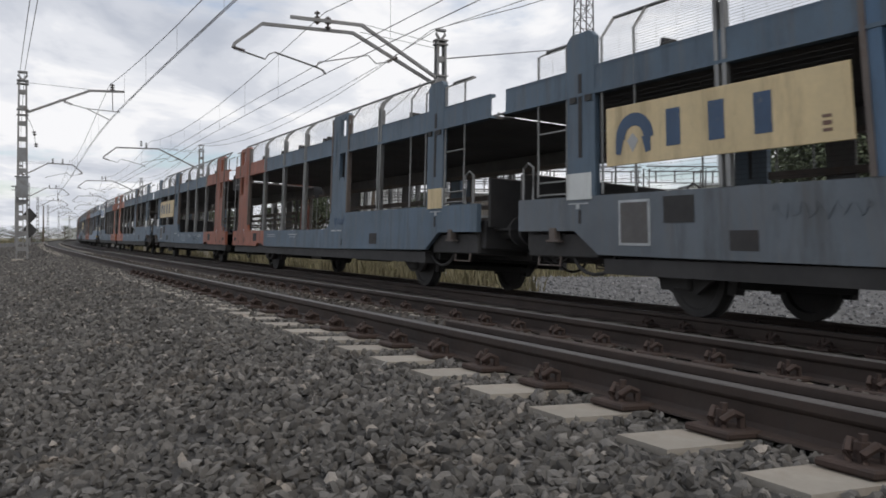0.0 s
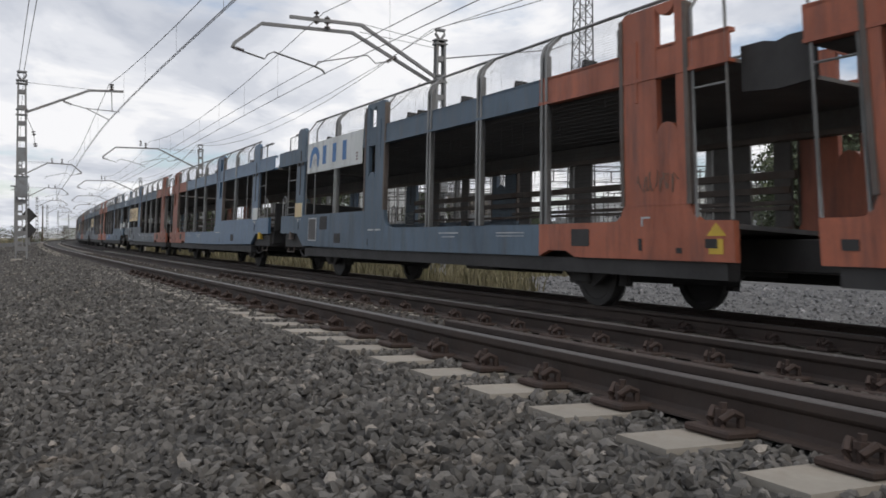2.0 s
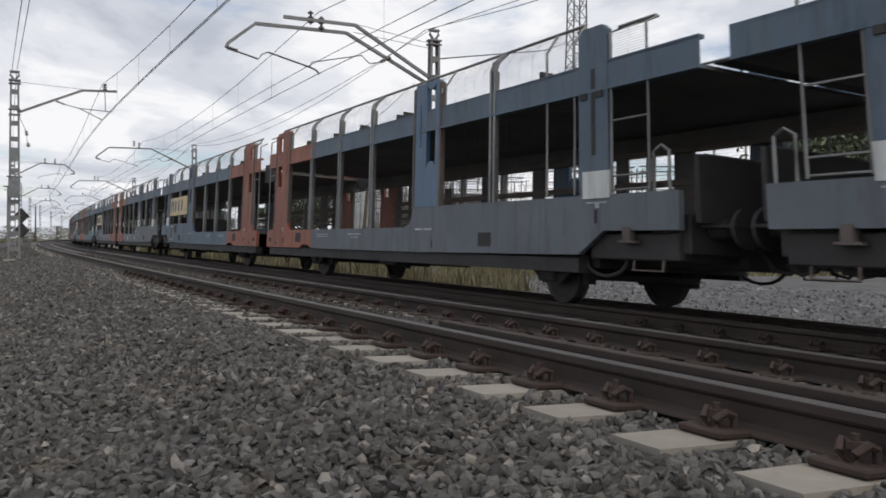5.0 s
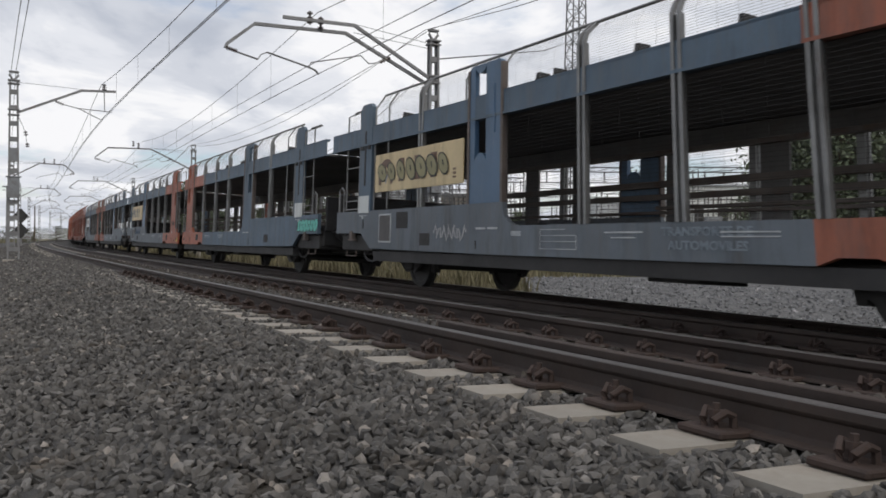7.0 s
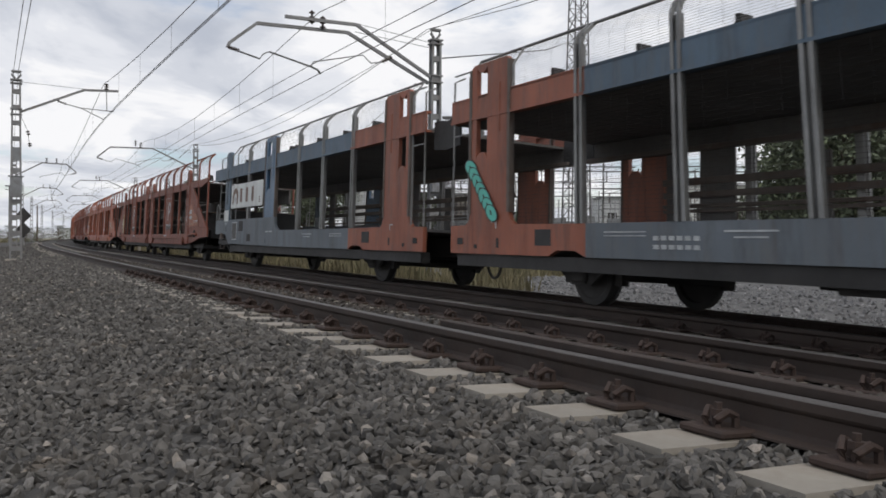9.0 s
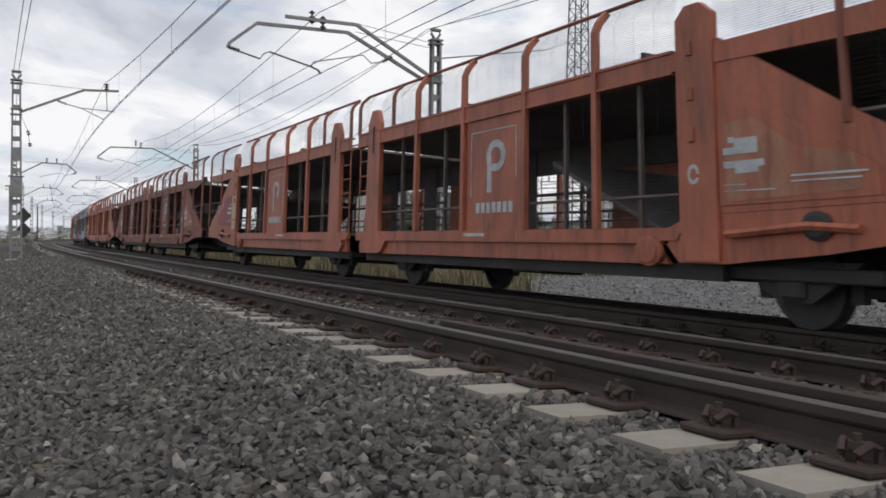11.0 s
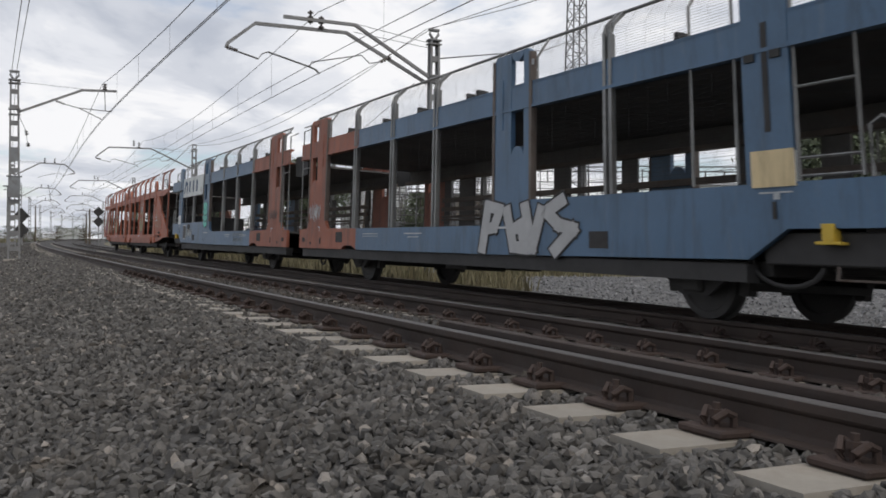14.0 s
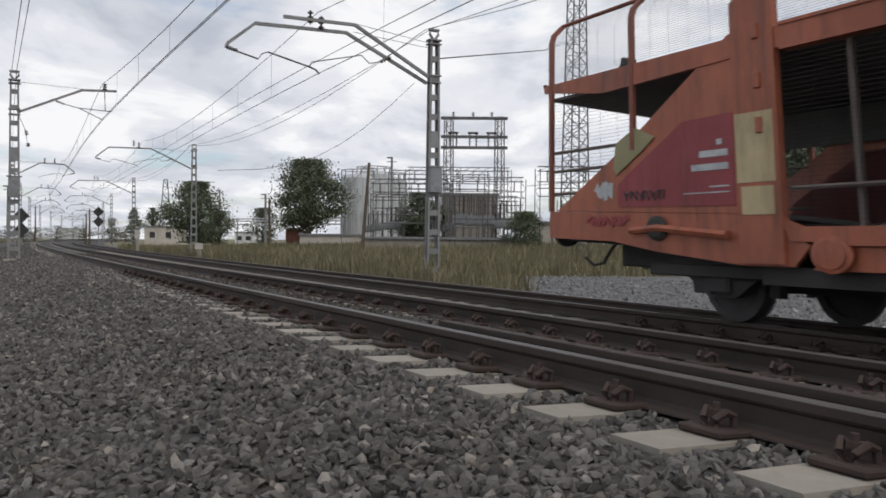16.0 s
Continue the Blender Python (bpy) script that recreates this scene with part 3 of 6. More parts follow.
def blue_unit(main, inner, main_label, far):
    """One half of an articulated two-deck car carrier; q runs from the outer end to the joint."""
    half = BLUE_L / 2
    X = lambda q: half - q
    P = lambda pts: [(X(q), z) for q, z in pts]
    root = tagged(new("car_carrier_wagon"), main_label, "car carrier", "blue car carriers")
    A, B, S, D, U = MAT[main], MAT[inner], MAT["steel"], MAT["deck"], MAT["under"]
    C = MAT["blue"] if main == "greyblue" else A
    for sy in (-1, 1):
        y, yi = sy * 1.45, sy * 1.38
        part("side_panel", plate(P([(0, 0.96), (1.05, 0.96), (1.45, 0.66), (5.2, 0.62), (9.6, 0.62), (9.6, 1.05), (5.62, 1.05), (5.45, 1.10), (5.36, 1.2), (5.32, 1.40), (0, 1.40)]), y, yi), A, root)
        part("inner_sill", plate(P([(9.6, 0.62), (9.78, 0.70), (10.1, 0.70), (10.25, 0.62), (12.42, 0.62), (12.42, 1.05), (12.05, 1.06), (11.97, 1.12), (11.93, 1.24), (11.05, 1.24), (11.0, 1.12), (10.92, 1.06), (9.6, 1.05)]), y, yi), B, root, "faded red sill by the joint")
        part("sole_bar", box((X(12.3), X(1.5), min(y * 0.97, yi * 0.9), max(y * 0.97, yi * 0.9), 0.43, 0.615)), U, root, "black sole bar")
        # columns that carry the upper deck
        part("lifting_column", plate(P([(0.95, 1.40), (1.42, 1.40), (1.42, 3.46), (1.34, 3.54), (1.03, 3.54), (0.95, 3.46)]), y * 1.004, yi), C, root)
        part("column_groove", box((X(1.21), X(1.15), min(y * 1.008, yi), max(y * 1.008, yi), 1.9, 3.0)), U, root)
        part("bracket", box((X(1.38), X(1.28), min(y * 1.02, yi), max(y * 1.02, yi), 2.62, 2.70), (X(1.12), X(1.02), min(y * 1.02, yi), max(y * 1.02, yi), 2.62, 2.70)), U, root)
        part("notice_plate", box((X(1.36), X(0.94), min(y * 1.009, yi), max(y * 1.009, yi), 1.36, 1.70)), MAT["white"], root, "white notice plate")
        for name, q0, q1, h0, h1, col, base in (("door_column", 4.52, 5.30, 4.66, 4.93, MAT["bright"] if main == "greyblue" else A, 1.40), ("red_column", 11.05, 11.93, 11.54, 11.80, B, 1.24)):
            part(name, plate(P([(q0, base), (q1, base), (q1, 3.50), (q1 - 0.06, 3.56), (q0 + 0.06, 3.56), (q0, 3.50)]), y * 1.003, yi, [slot(X(h0), X(h1), 2.18, 3.42)]), col, root, "red column with a long slot" if col is B else "")
            lock = 5.12 if base > 1.3 else 11.26
            part("locking_bar", box((X(lock + 0.02), X(lock - 0.02), min(y * 1.012, yi), max(y * 1.012, yi), 2.45, 3.2), bevel=0.005), col, root)
            part("edge_strip", box((X(q0 + 0.02), X(q0 - 0.03), min(y * 1.012, yi), max(y * 1.012, yi), base, 3.5), (X(q1 + 0.03), X(q1 - 0.02), min(y * 1.012, yi), max(y * 1.012, yi), base, 3.5)), MAT["dull"], root)
        # posts that bend in at the top
        for q, base in ((3.15, 1.40), (6.85, 1.05), (8.25, 1.05), (9.70, 1.05)):
            bm = bmesh.new()
            for dq in (-0.045, 0.045):
                add_tube(bm, [(X(q + dq), y * 0.995, base), (X(q + dq), y * 0.995, 3.40), (X(q + dq), sy * 1.40, 3.52), (X(q + dq), sy * 1.25, 3.68)], 0.03, 4, True)
            add_box(bm, X(q + 0.05), X(q - 0.05), min(yi, yi * 1.03), max(yi, yi * 1.03), base, 3.38)
            part("post", bm, S, root)
        for q in (0.38, 0.92, 1.52, 2.02, 4.40, 5.30, 10.98, 12.0, 12.40):
            low = 3.05 if q in (4.40, 5.30, 10.98) else (1.42 if q < 3 else 1.06)
            part("rod", tube([(X(q), y * 0.99, low), (X(q), y * 0.99, 3.40), (X(q), sy * 1.26, 3.68 if 1.0 < q < 12.2 else 3.5)], r=0.017, sides=5), S, root)
        part("top_rail", tube([(X(1.52), sy * 1.25, 3.69), (X(12.0), sy * 1.25, 3.69)], r=0.022, sides=6), S, root)
        part("top_rail", tube([(X(0.38), sy * 1.30, 3.50), (X(0.92), sy * 1.30, 3.50)], r=0.022, sides=6), S, root)
        for q0, q1, z in ((0.38, 0.92, 1.45), (0.38, 0.92, 1.62), (0.38, 0.92, 2.3), (0.38, 0.92, 3.04), (12.0, 12.4, 2.5), (12.0, 12.4, 2.95), (12.0, 12.4, 3.5)) if sy != far else ():
            part("rung", shared("rung_%d" % round(100 * (q1 - q0)), lambda: tube([(-(q1 - q0) / 2, 0, 0), ((q1 - q0) / 2, 0, 0)], r=0.015, sides=5), S), parent=root, m=pose(X((q0 + q1) / 2), y * 0.985, z))
        part("grab_rail", tube([(X(0.1), y, 1.40), (X(0.1), y, 1.85), (X(0.2), y, 1.92), (X(0.3), y, 1.85), (X(0.3), y, 1.40)], r=0.018, sides=5), S, root)
        # deck edge beams
        for col, q0, q1 in ((C, -0.30, 9.6), (B, 9.6, 12.45)):
            bm = box((X(q1), X(q0), min(y, y * 0.985), max(y, y * 0.985), 2.74, 3.06), (X(q1), X(q0), min(y, y * 0.94), max(y, y * 0.94), 3.03, 3.075), (X(q1), X(q0), min(y * 1.01, y * 0.92), max(y * 1.01, y * 0.92), 2.70, 2.74))
            part("deck_edge_beam", bm, col, root, "red deck edge beam" if col is B else "")
        for q0, z0, z1 in ((1.5, 1.86, 1.97), (5.3, 1.50, 1.56)) if sy == far else ():
            part("guard_rail", box((X(11.05), X(q0), min(sy * 1.34, sy * 1.29), max(sy * 1.34, sy * 1.29), z0, z1), bevel=0.008), MAT["dull"], root)
        for q0, q1, z0 in ((0.38, 0.92, 3.08), (1.52, 3.15, 3.08), (3.15, 4.4, 3.08), (4.4, 5.3, 3.56), (5.3, 6.85, 3.08), (6.85, 8.25, 3.08), (8.25, 9.7, 3.08), (9.7, 11.0, 3.08), (11.0, 12.0, 3.56)):
            top = 3.5 if q0 < 1 else 3.69
            part("mesh_panel", wires(X(q1), X(q0), y * 0.985, z0, top, 3.40, sy * 1.25, 0.032), S, root)
        # mesh below the deck: shade put in as the black underframe colour, not steel
        for q0, q1, z0 in ((1.52, 3.15, 1.42), (3.15, 4.4, 1.42), (5.3, 6.85, 1.07), (6.85, 8.25, 1.07), (8.25, 9.7, 1.07), (9.7, 11.0, 1.07)):
            part("mesh_panel", wires(X(q1), X(q0), y * 0.975, z0, 2.66, 3.4, y * 0.975, 0.05, 0.0016), U, root)
        # hatch, recesses and pockets
        part("jack_bracket", box((X(0.74), X(0.64), min(y * 1.02, yi), max(y * 1.02, yi), 0.84, 1.0), (X(0.80), X(0.58), min(y * 1.02, yi), max(y * 1.02, yi), 0.81, 0.84), bevel=0.004), MAT["yellow"] if main == "bright" else MAT["dull"], root, "small bracket below the side panel")
        if far == -1:
            part("hatch", box((X(2.22), X(1.78), min(y * 1.006, yi), max(y * 1.006, yi), 0.78, 1.32)), MAT["stencil"], root, "hatch with a white painted edge")
        if far == -1:
            part("hatch_cover", box((X(2.19), X(1.81), min(y * 1.009, yi), max(y * 1.009, yi), 0.81, 1.29)), MAT["deck"], root)
        if far == -1:
            part("recess", box((X(2.78), X(2.40), min(y * 1.004, yi), max(y * 1.004, yi), 1.04, 1.34), bevel=0.0), U, root)
        for q, z0, z1 in ((3.32, 0.74, 0.95), (10.35, 0.76, 0.98)):
            part("pocket", box((X(q + 0.15), X(q - 0.15), min(y * 1.003, yi), max(y * 1.003, yi), z0, z1)), U, root)
        if sy != far:
            bars(root, "stencil_mark", MAT["stencil"], [(X(5.0 - 0.28 * i), X(5.22 - 0.28 * i), 1.0, 1.03) for i in range(2)] + [(X(7.2), X(7.75), 0.93, 0.95), (X(7.3), X(7.65), 0.87, 0.885), (X(8.7), X(9.3), 0.93, 0.945), (X(8.7), X(9.3), 0.885, 0.897), (X(11.3), X(11.42), 1.09, 1.11), (X(11.3), X(11.32), 1.0, 1.09), (X(0.98), X(1.3), 1.30, 1.315), (X(1.1), X(1.16), 1.24, 1.30), (X(4.45), X(4.52), 3.3, 3.38)], y * 1.0035)
            bars(root, "scuff", U, [(X(4.7), X(4.72), 0.70, 0.83), (X(11.75), X(11.82), 0.70, 0.76), (X(11.25), X(11.3), 0.72, 0.86), (X(1.14), X(1.18), 1.05, 1.22), (X(12.1), X(12.24), 0.76, 0.86)], y * 1.003)
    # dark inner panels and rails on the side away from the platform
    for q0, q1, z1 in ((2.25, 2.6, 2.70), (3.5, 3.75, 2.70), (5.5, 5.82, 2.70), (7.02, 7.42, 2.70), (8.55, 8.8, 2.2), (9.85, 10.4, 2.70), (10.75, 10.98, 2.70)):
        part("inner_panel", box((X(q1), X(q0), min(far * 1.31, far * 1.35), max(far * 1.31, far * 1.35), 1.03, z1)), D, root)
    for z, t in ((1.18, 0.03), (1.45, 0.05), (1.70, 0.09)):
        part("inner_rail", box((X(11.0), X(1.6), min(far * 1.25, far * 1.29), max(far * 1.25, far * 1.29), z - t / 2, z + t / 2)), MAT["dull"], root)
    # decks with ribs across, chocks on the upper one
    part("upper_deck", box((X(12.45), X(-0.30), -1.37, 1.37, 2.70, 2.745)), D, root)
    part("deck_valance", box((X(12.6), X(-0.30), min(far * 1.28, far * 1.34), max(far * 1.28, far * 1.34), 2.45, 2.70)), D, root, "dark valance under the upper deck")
    part("valance_lip", box((X(12.6), X(-0.30), min(far * 1.22, far * 1.34), max(far * 1.22, far * 1.34), 2.37, 2.45), bevel=0.008), MAT["dull"], root)
    part("lower_deck", box((X(12.4), X(0.1), -1.37, 1.37, 0.97, 1.02)), D, root)
    for k, q in enumerate((2.3, 5.9, 6.2, 7.6, 8.9, 10.3)):
        for sy in (-1, 1):
            part("wheel_chock", shared("wheel_chock", lambda: plate([(-0.11, 0), (0.11, 0), (0.07, 0.07), (0.03, 0.12), (0.02, 0.19), (-0.03, 0.19), (-0.03, 0.11), (-0.09, 0.06)], -0.09, 0.09), U), parent=root, m=pose(X(q), sy * (1.22 + 0.03 * (k % 2)), 3.03))
    for name, b in (("centre_sill", (X(12.9), X(0.0), -0.5, 0.5, 0.56, 0.92)), ("headstock", (X(0.5), X(0.0), -1.3, 1.3, 0.70, 1.15)), ("battery_box", (X(6.9), X(6.3), -1.2, -0.5, 0.36, 0.56)), ("brake_cylinder_box", (X(8.2), X(7.5), 0.5, 1.15, 0.38, 0.56)),
                    ("bolster", (X(11.0), X(9.2), -1.2, 1.2, 0.50, 0.62)), ("bolster", (X(3.3), X(1.4), -1.2, 1.2, 0.50, 0.66)), ("end_apron", (X(1.35), X(0.1), -1.36, 1.36, 0.62, 0.93))):
        part(name, box(b, bevel=0.015), U, root)
    for q in (2.33, 10.05):
        running_gear(root, X, P, q)
    for sy in (-1, 1):
        part("joint_cover", plate(P([(12.45, 2.40), (12.84, 2.36), (12.84, 2.84), (12.7, 2.88), (12.45, 2.88)]), sy * 1.30, sy * 1.27), U, root, "black cover plate over the joint")
    for sy in (-1, 1):
        part("step", tube([(X(0.3), sy * 1.3, 0.95), (X(0.3), sy * 1.36, 0.5), (X(0.7), sy * 1.36, 0.5), (X(0.7), sy * 1.3, 0.95)], r=0.018, sides=5), MAT["dull"], root)
        part("air_hose", tube([(X(1.2 - 0.34 * math.cos(k * math.pi / 8)), sy * 1.27, 0.66 - 0.25 * math.sin(k * math.pi / 8)) for k in range(9)], r=0.024), U, root)
    if far == 1:
        part("air_hose", tube([(X(11.75 - 0.17 * math.cos(k * math.pi / 8)), -1.15, 0.56 - 0.30 * math.sin(k * math.pi / 8)) for k in range(9)], r=0.022), U, root)
    part("end_flap", box((X(0.05), X(-0.40), -1.15, 1.15, 1.0, 1.04), bevel=0.006), U, root, "dark crossing plate at the outer end")
    part("folded_ramp", box((X(-0.08), X(-0.14), -1.32, 1.32, 1.04, 1.80), bevel=0.01), U, root, "dark upright folded ramp")
    part("deck_lip", box((X(-0.30), X(-0.62), -1.25, 1.25, 2.76, 2.80), bevel=0.008), U, root, "dark crossing plate of the upper deck")
    part("folded_ramp_rail", tube([(X(-0.11), -1.2, 1.05), (X(-0.11), -1.2, 1.8), (X(-0.11), 1.2, 1.8), (X(-0.11), 1.2, 1.05)], r=0.02), MAT["dull"], root)
    buffer_gear(root, X(0.0))
    return root


RED_L = 10.45


def red_unit(main, main_label, far, board=None):
    """One half of an articulated two-deck car carrier with wedge-shaped ends."""
    half = RED_L / 2
    X = lambda q: half - q
    P = lambda pts: [(X(q), z) for q, z in pts]
    root = tagged(new("car_carrier_wagon"), main_label, "car carrier", "red car carriers")
    A, U, D, S = MAT[main], MAT["under"], MAT["deck"], MAT["dull"]
    board = board or A
    for sy in (-1, 1):
        y, yi = sy * 1.45, sy * 1.38
        part("sill", plate(P([(3.0, 0.84), (10.4, 0.84), (10.4, 0.98), (3.1, 0.98), (2.95, 1.05), (2.85, 1.25), (2.8, 1.25)]), y, yi), A, root)
        part("side_frame", plate(P([(3.15, 0.58), (10.3, 0.56), (10.3, 0.80), (3.3, 0.80)]), y * 0.97, yi * 0.97), A, root)
        part("sole_bar", box((X(10.2), X(2.6), min(y * 0.9, yi * 0.88), max(y * 0.9, yi * 0.88), 0.42, 0.60)), U, root, "black sole bar")
        part("rubbing_strip", box((X(10.35), X(3.2), min(y * 1.01, yi), max(y * 1.01, yi), 0.805, 0.838)), A, root)
        part("end_frame", plate(P([(-0.12, 0.87), (0.9, 0.83), (1.5, 0.72), (2.5, 0.60), (3.0, 0.60), (3.15, 0.80), (2.9, 1.05), (2.55, 1.12), (-0.12, 1.22)]), y * 0.985, yi), A, root, "scraped end frame")
        part("wedge_plate", plate(P([(0.02, 1.22), (2.55, 1.12), (2.55, 2.98), (2.45, 2.98), (1.1, 1.95)]), y * 0.99, yi), A, root, "sloping wedge plate with patches of paint")
        part("panel_overlay", plate(P([(1.02, 1.24), (2.48, 1.20), (2.48, 2.16), (1.9, 2.14), (1.25, 1.68), (1.02, 1.5)]), y * 0.998, yi), MAT["crimson"] if main == "orange" and far == -1 else A, root)
        part("end_column", plate(P([(2.50, 0.62), (2.94, 0.62), (2.94, 3.28), (2.82, 3.42), (2.64, 3.42), (2.50, 3.28)]), y * 1.01, yi), A, root)
        if far == 1:
            part("scraped_patch", plate(P([(1.15, 1.30), (2.40, 1.24), (2.40, 2.05), (2.1, 2.08), (1.7, 1.75), (1.2, 1.62)]), y * 1.0005, yi), MAT["scraped"], root, "scraped pale orange patch")
        if far == -1:
          part("notice_plate", box((X(2.90), X(2.52), min(y * 1.014, yi), max(y * 1.014, yi), 1.42, 2.12)), MAT["patch"], root, "cream painted plate")
        if far == -1:
          part("notice_plate", box((X(2.88), X(2.56), min(y * 1.016, yi), max(y * 1.016, yi), 1.10, 1.38)), MAT["patch"], root, "yellowed plate in a thin frame")
        for z in (1.9, 2.35, 2.85):
            part("hinge_block", box((X(2.80), X(2.74), min(y * 1.03, yi), max(y * 1.03, yi), z, z + 0.16), bevel=0.008), A, root)
        part("joint_column", plate(P([(9.35, 0.60), (9.5, 0.56), (10.05, 0.56), (10.2, 0.72), (9.98, 0.98), (9.95, 3.1), (9.82, 3.36), (9.62, 3.36), (9.5, 3.1), (9.48, 0.98), (9.2, 0.8)]), y * 1.012, yi), A, root)
        part("joint_slot", box((X(9.76), X(9.70), min(y * 1.016, yi), max(y * 1.016, yi), 2.5, 3.05)), U, root)
        for q in (4.12, 5.42, 6.84, 8.20):
            bm = bmesh.new()
            add_tube(bm, [(X(q), y * 0.995, 0.97), (X(q), y * 0.995, 3.46), (X(q), sy * 1.38, 3.6), (X(q), sy * 1.27, 3.74)], 0.052, 4, True)
            part("post", bm, A, root)
        for q, low in ((-0.08, 1.22), (1.24, 1.9), (9.05, 2.95), (10.38, 2.95)):
            part("post", tube([(X(q), y * 0.99, low), (X(q), y * 0.99, 3.5), (X(q), sy * 1.40, 3.62), (X(q), sy * 1.27, 3.76)], r=0.036, square=True), MAT["brown"], root)
        part("top_rail", tube([(X(-0.08), sy * 1.27, 3.77), (X(2.45), sy * 1.27, 3.77)], r=0.026, sides=6), MAT["brown"], root)
        part("top_rail", tube([(X(3.05), sy * 1.27, 3.77), (X(10.38), sy * 1.27, 3.77)], r=0.026, sides=6), MAT["brown"], root)
        part("deck_edge_beam", plate(P([(-0.2, 2.84), (0.8, 2.66), (2.5, 2.72), (10.4, 2.72), (10.4, 2.93), (-0.2, 2.93)]), y, y * 0.97), A, root)
        part("beam_flange", box((X(10.4), X(3.0), min(y * 1.012, y * 0.93), max(y * 1.012, y * 0.93), 2.93, 2.965), (X(10.4), X(3.0), min(y * 1.012, y * 0.93), max(y * 1.012, y * 0.93), 2.69, 2.72)), A, root)
        part("side_board", plate(P([(5.48, 0.98), (6.78, 0.98), (6.78, 2.69), (5.48, 2.69)]), y * 0.985, yi), board, root, "painted board with a worn emblem")
        bars(root, "board_border", MAT["stencil"], [(X(5.60), X(5.615), 1.75, 2.5), (X(6.645), X(6.66), 1.5, 2.5), (X(5.60), X(6.66), 2.49, 2.505)], y * 0.987)
        for q0, q1, z in ((-0.08, 1.24, 1.45), (-0.08, 1.24, 1.75), (-0.08, 1.24, 2.0), (3.0, 9.5, 1.35)):
            part("guard_rail", tube([(X(q0), y * 0.96, z), (X(q1), y * 0.96, z)], r=0.022, sides=5), S, root)
        part("ladder_rail", tube([(X(10.36), y * 0.97, 0.98), (X(10.36), y * 0.97, 2.7)], r=0.015, sides=5), A, root)
        for z in (1.2, 1.5, 1.8, 2.1, 2.4):
            part("rung", shared("rung_36", lambda: tube([(-0.18, 0, 0), (0.18, 0, 0)], r=0.015, sides=5), A), parent=root, m=pose(X(10.18), y * 0.97, z))
        for q0, q1 in ((-0.08, 1.24), (1.24, 2.5), (2.96, 4.12), (4.12, 5.42), (5.42, 6.84), (6.84, 8.20), (8.20, 9.05), (9.05, 9.5), (9.98, 10.38)):
            part("mesh_panel", wires(X(q1), X(q0), y * 0.985, 2.97, 3.76, 3.48, sy * 1.27, 0.026), MAT["steel"], root)
        # lower mesh coloured black like the underframe, so its wires look unlit
        for q0, q1 in ((-0.08, 1.24), (2.96, 4.12), (4.12, 5.42), (6.84, 8.20), (8.20, 9.5)):
            part("mesh_panel", wires(X(q1), X(q0), y * 0.965, 1.3 if q0 < 1 else 1.0, 2.68, 3.4, y * 0.965, 0.045, 0.0016), U, root)
        for q in (3.55, 4.75, 7.5, 8.85):
            part("inner_post", box((X(q + 0.02), X(q - 0.02), min(sy * 1.36, sy * 1.31), max(sy * 1.36, sy * 1.31), 0.98, 2.69)), S, root)
        part("spring_cover", lathe([(0.17, 0.0), (0.17, 0.05), (0.13, 0.06), (0.13, 0.075), (0.05, 0.08)], 18), A, root, m=pose(X(3.35), y * 0.985 if sy > 0 else y * 0.985, 0.72, 0, 0, 0 if sy > 0 else 180))
        part("brake_lever", tube([(X(1.2), y, 0.95), (X(1.6), y * 1.02, 0.98), (X(2.4), y * 1.02, 0.9)], r=0.045, sides=6), A, root)
        part("release_wheel", lathe([(0.13, 0.0), (0.14, 0.02), (0.10, 0.05), (0.03, 0.06)], 16), U, root, m=pose(X(1.55), y * 0.99, 0.98, 0, 0, 0 if sy > 0 else 180))
        if sy != far:
            bars(root, "stencil_mark", MAT["stencil"], [(X(2.1), X(2.42), 1.72, 1.79), (X(2.0), X(2.42), 1.58, 1.65), (X(2.2), X(2.42), 1.40, 1.415), (X(1.9), X(2.42), 1.34, 1.352), (X(2.3), X(2.36), 1.84, 1.9), (X(6.3), X(6.8), 0.885, 0.935)], y * 1.0)
    part("upper_deck", box((X(10.4), X(-0.15), -1.37, 1.37, 2.72, 2.76)), D, root)
    part("lower_deck", box((X(10.4), X(2.6), -1.37, 1.37, 0.90, 0.95), (X(2.6), X(0.1), -1.37, 1.37, 1.10, 1.15)), D, root)
    for name, b in (("centre_sill", (X(10.75), X(0.1), -0.5, 0.5, 0.55, 0.85)), ("battery_box", (X(6.0), X(5.4), -1.2, -0.5, 0.38, 0.56)), ("bolster", (X(4.1), X(1.2), -1.2, 1.2, 0.46, 0.6)), ("bolster", (X(10.2), X(8.2), -1.2, 1.2, 0.46, 0.56)), ("headstock", (X(0.35), X(0.0), -1.25, 1.25, 0.84, 1.15))):
        part(name, box(b, bevel=0.015), U, root)
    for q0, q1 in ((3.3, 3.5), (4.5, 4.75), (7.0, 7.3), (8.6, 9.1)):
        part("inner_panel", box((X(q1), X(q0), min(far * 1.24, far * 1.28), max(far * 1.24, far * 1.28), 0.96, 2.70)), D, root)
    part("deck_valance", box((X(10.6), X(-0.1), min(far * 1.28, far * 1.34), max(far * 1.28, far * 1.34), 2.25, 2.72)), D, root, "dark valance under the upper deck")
    for z, t in ((1.18, 0.04), (1.5, 0.04), (1.85, 0.06)):
        part("inner_rail", box((X(9.5), X(3.0), min(far * 1.18, far * 1.22), max(far * 1.18, far * 1.22), z - t / 2, z + t / 2)), S, root)
    part("deck_ramp", plate(P([(3.4, 0.95), (3.5, 0.95), (5.3, 1.9), (5.3, 1.98)]), -1.1, 1.1), D, root, "folding ramp plate between the decks")
    for q in (2.02, 9.1):
        running_gear(root, X, P, q)
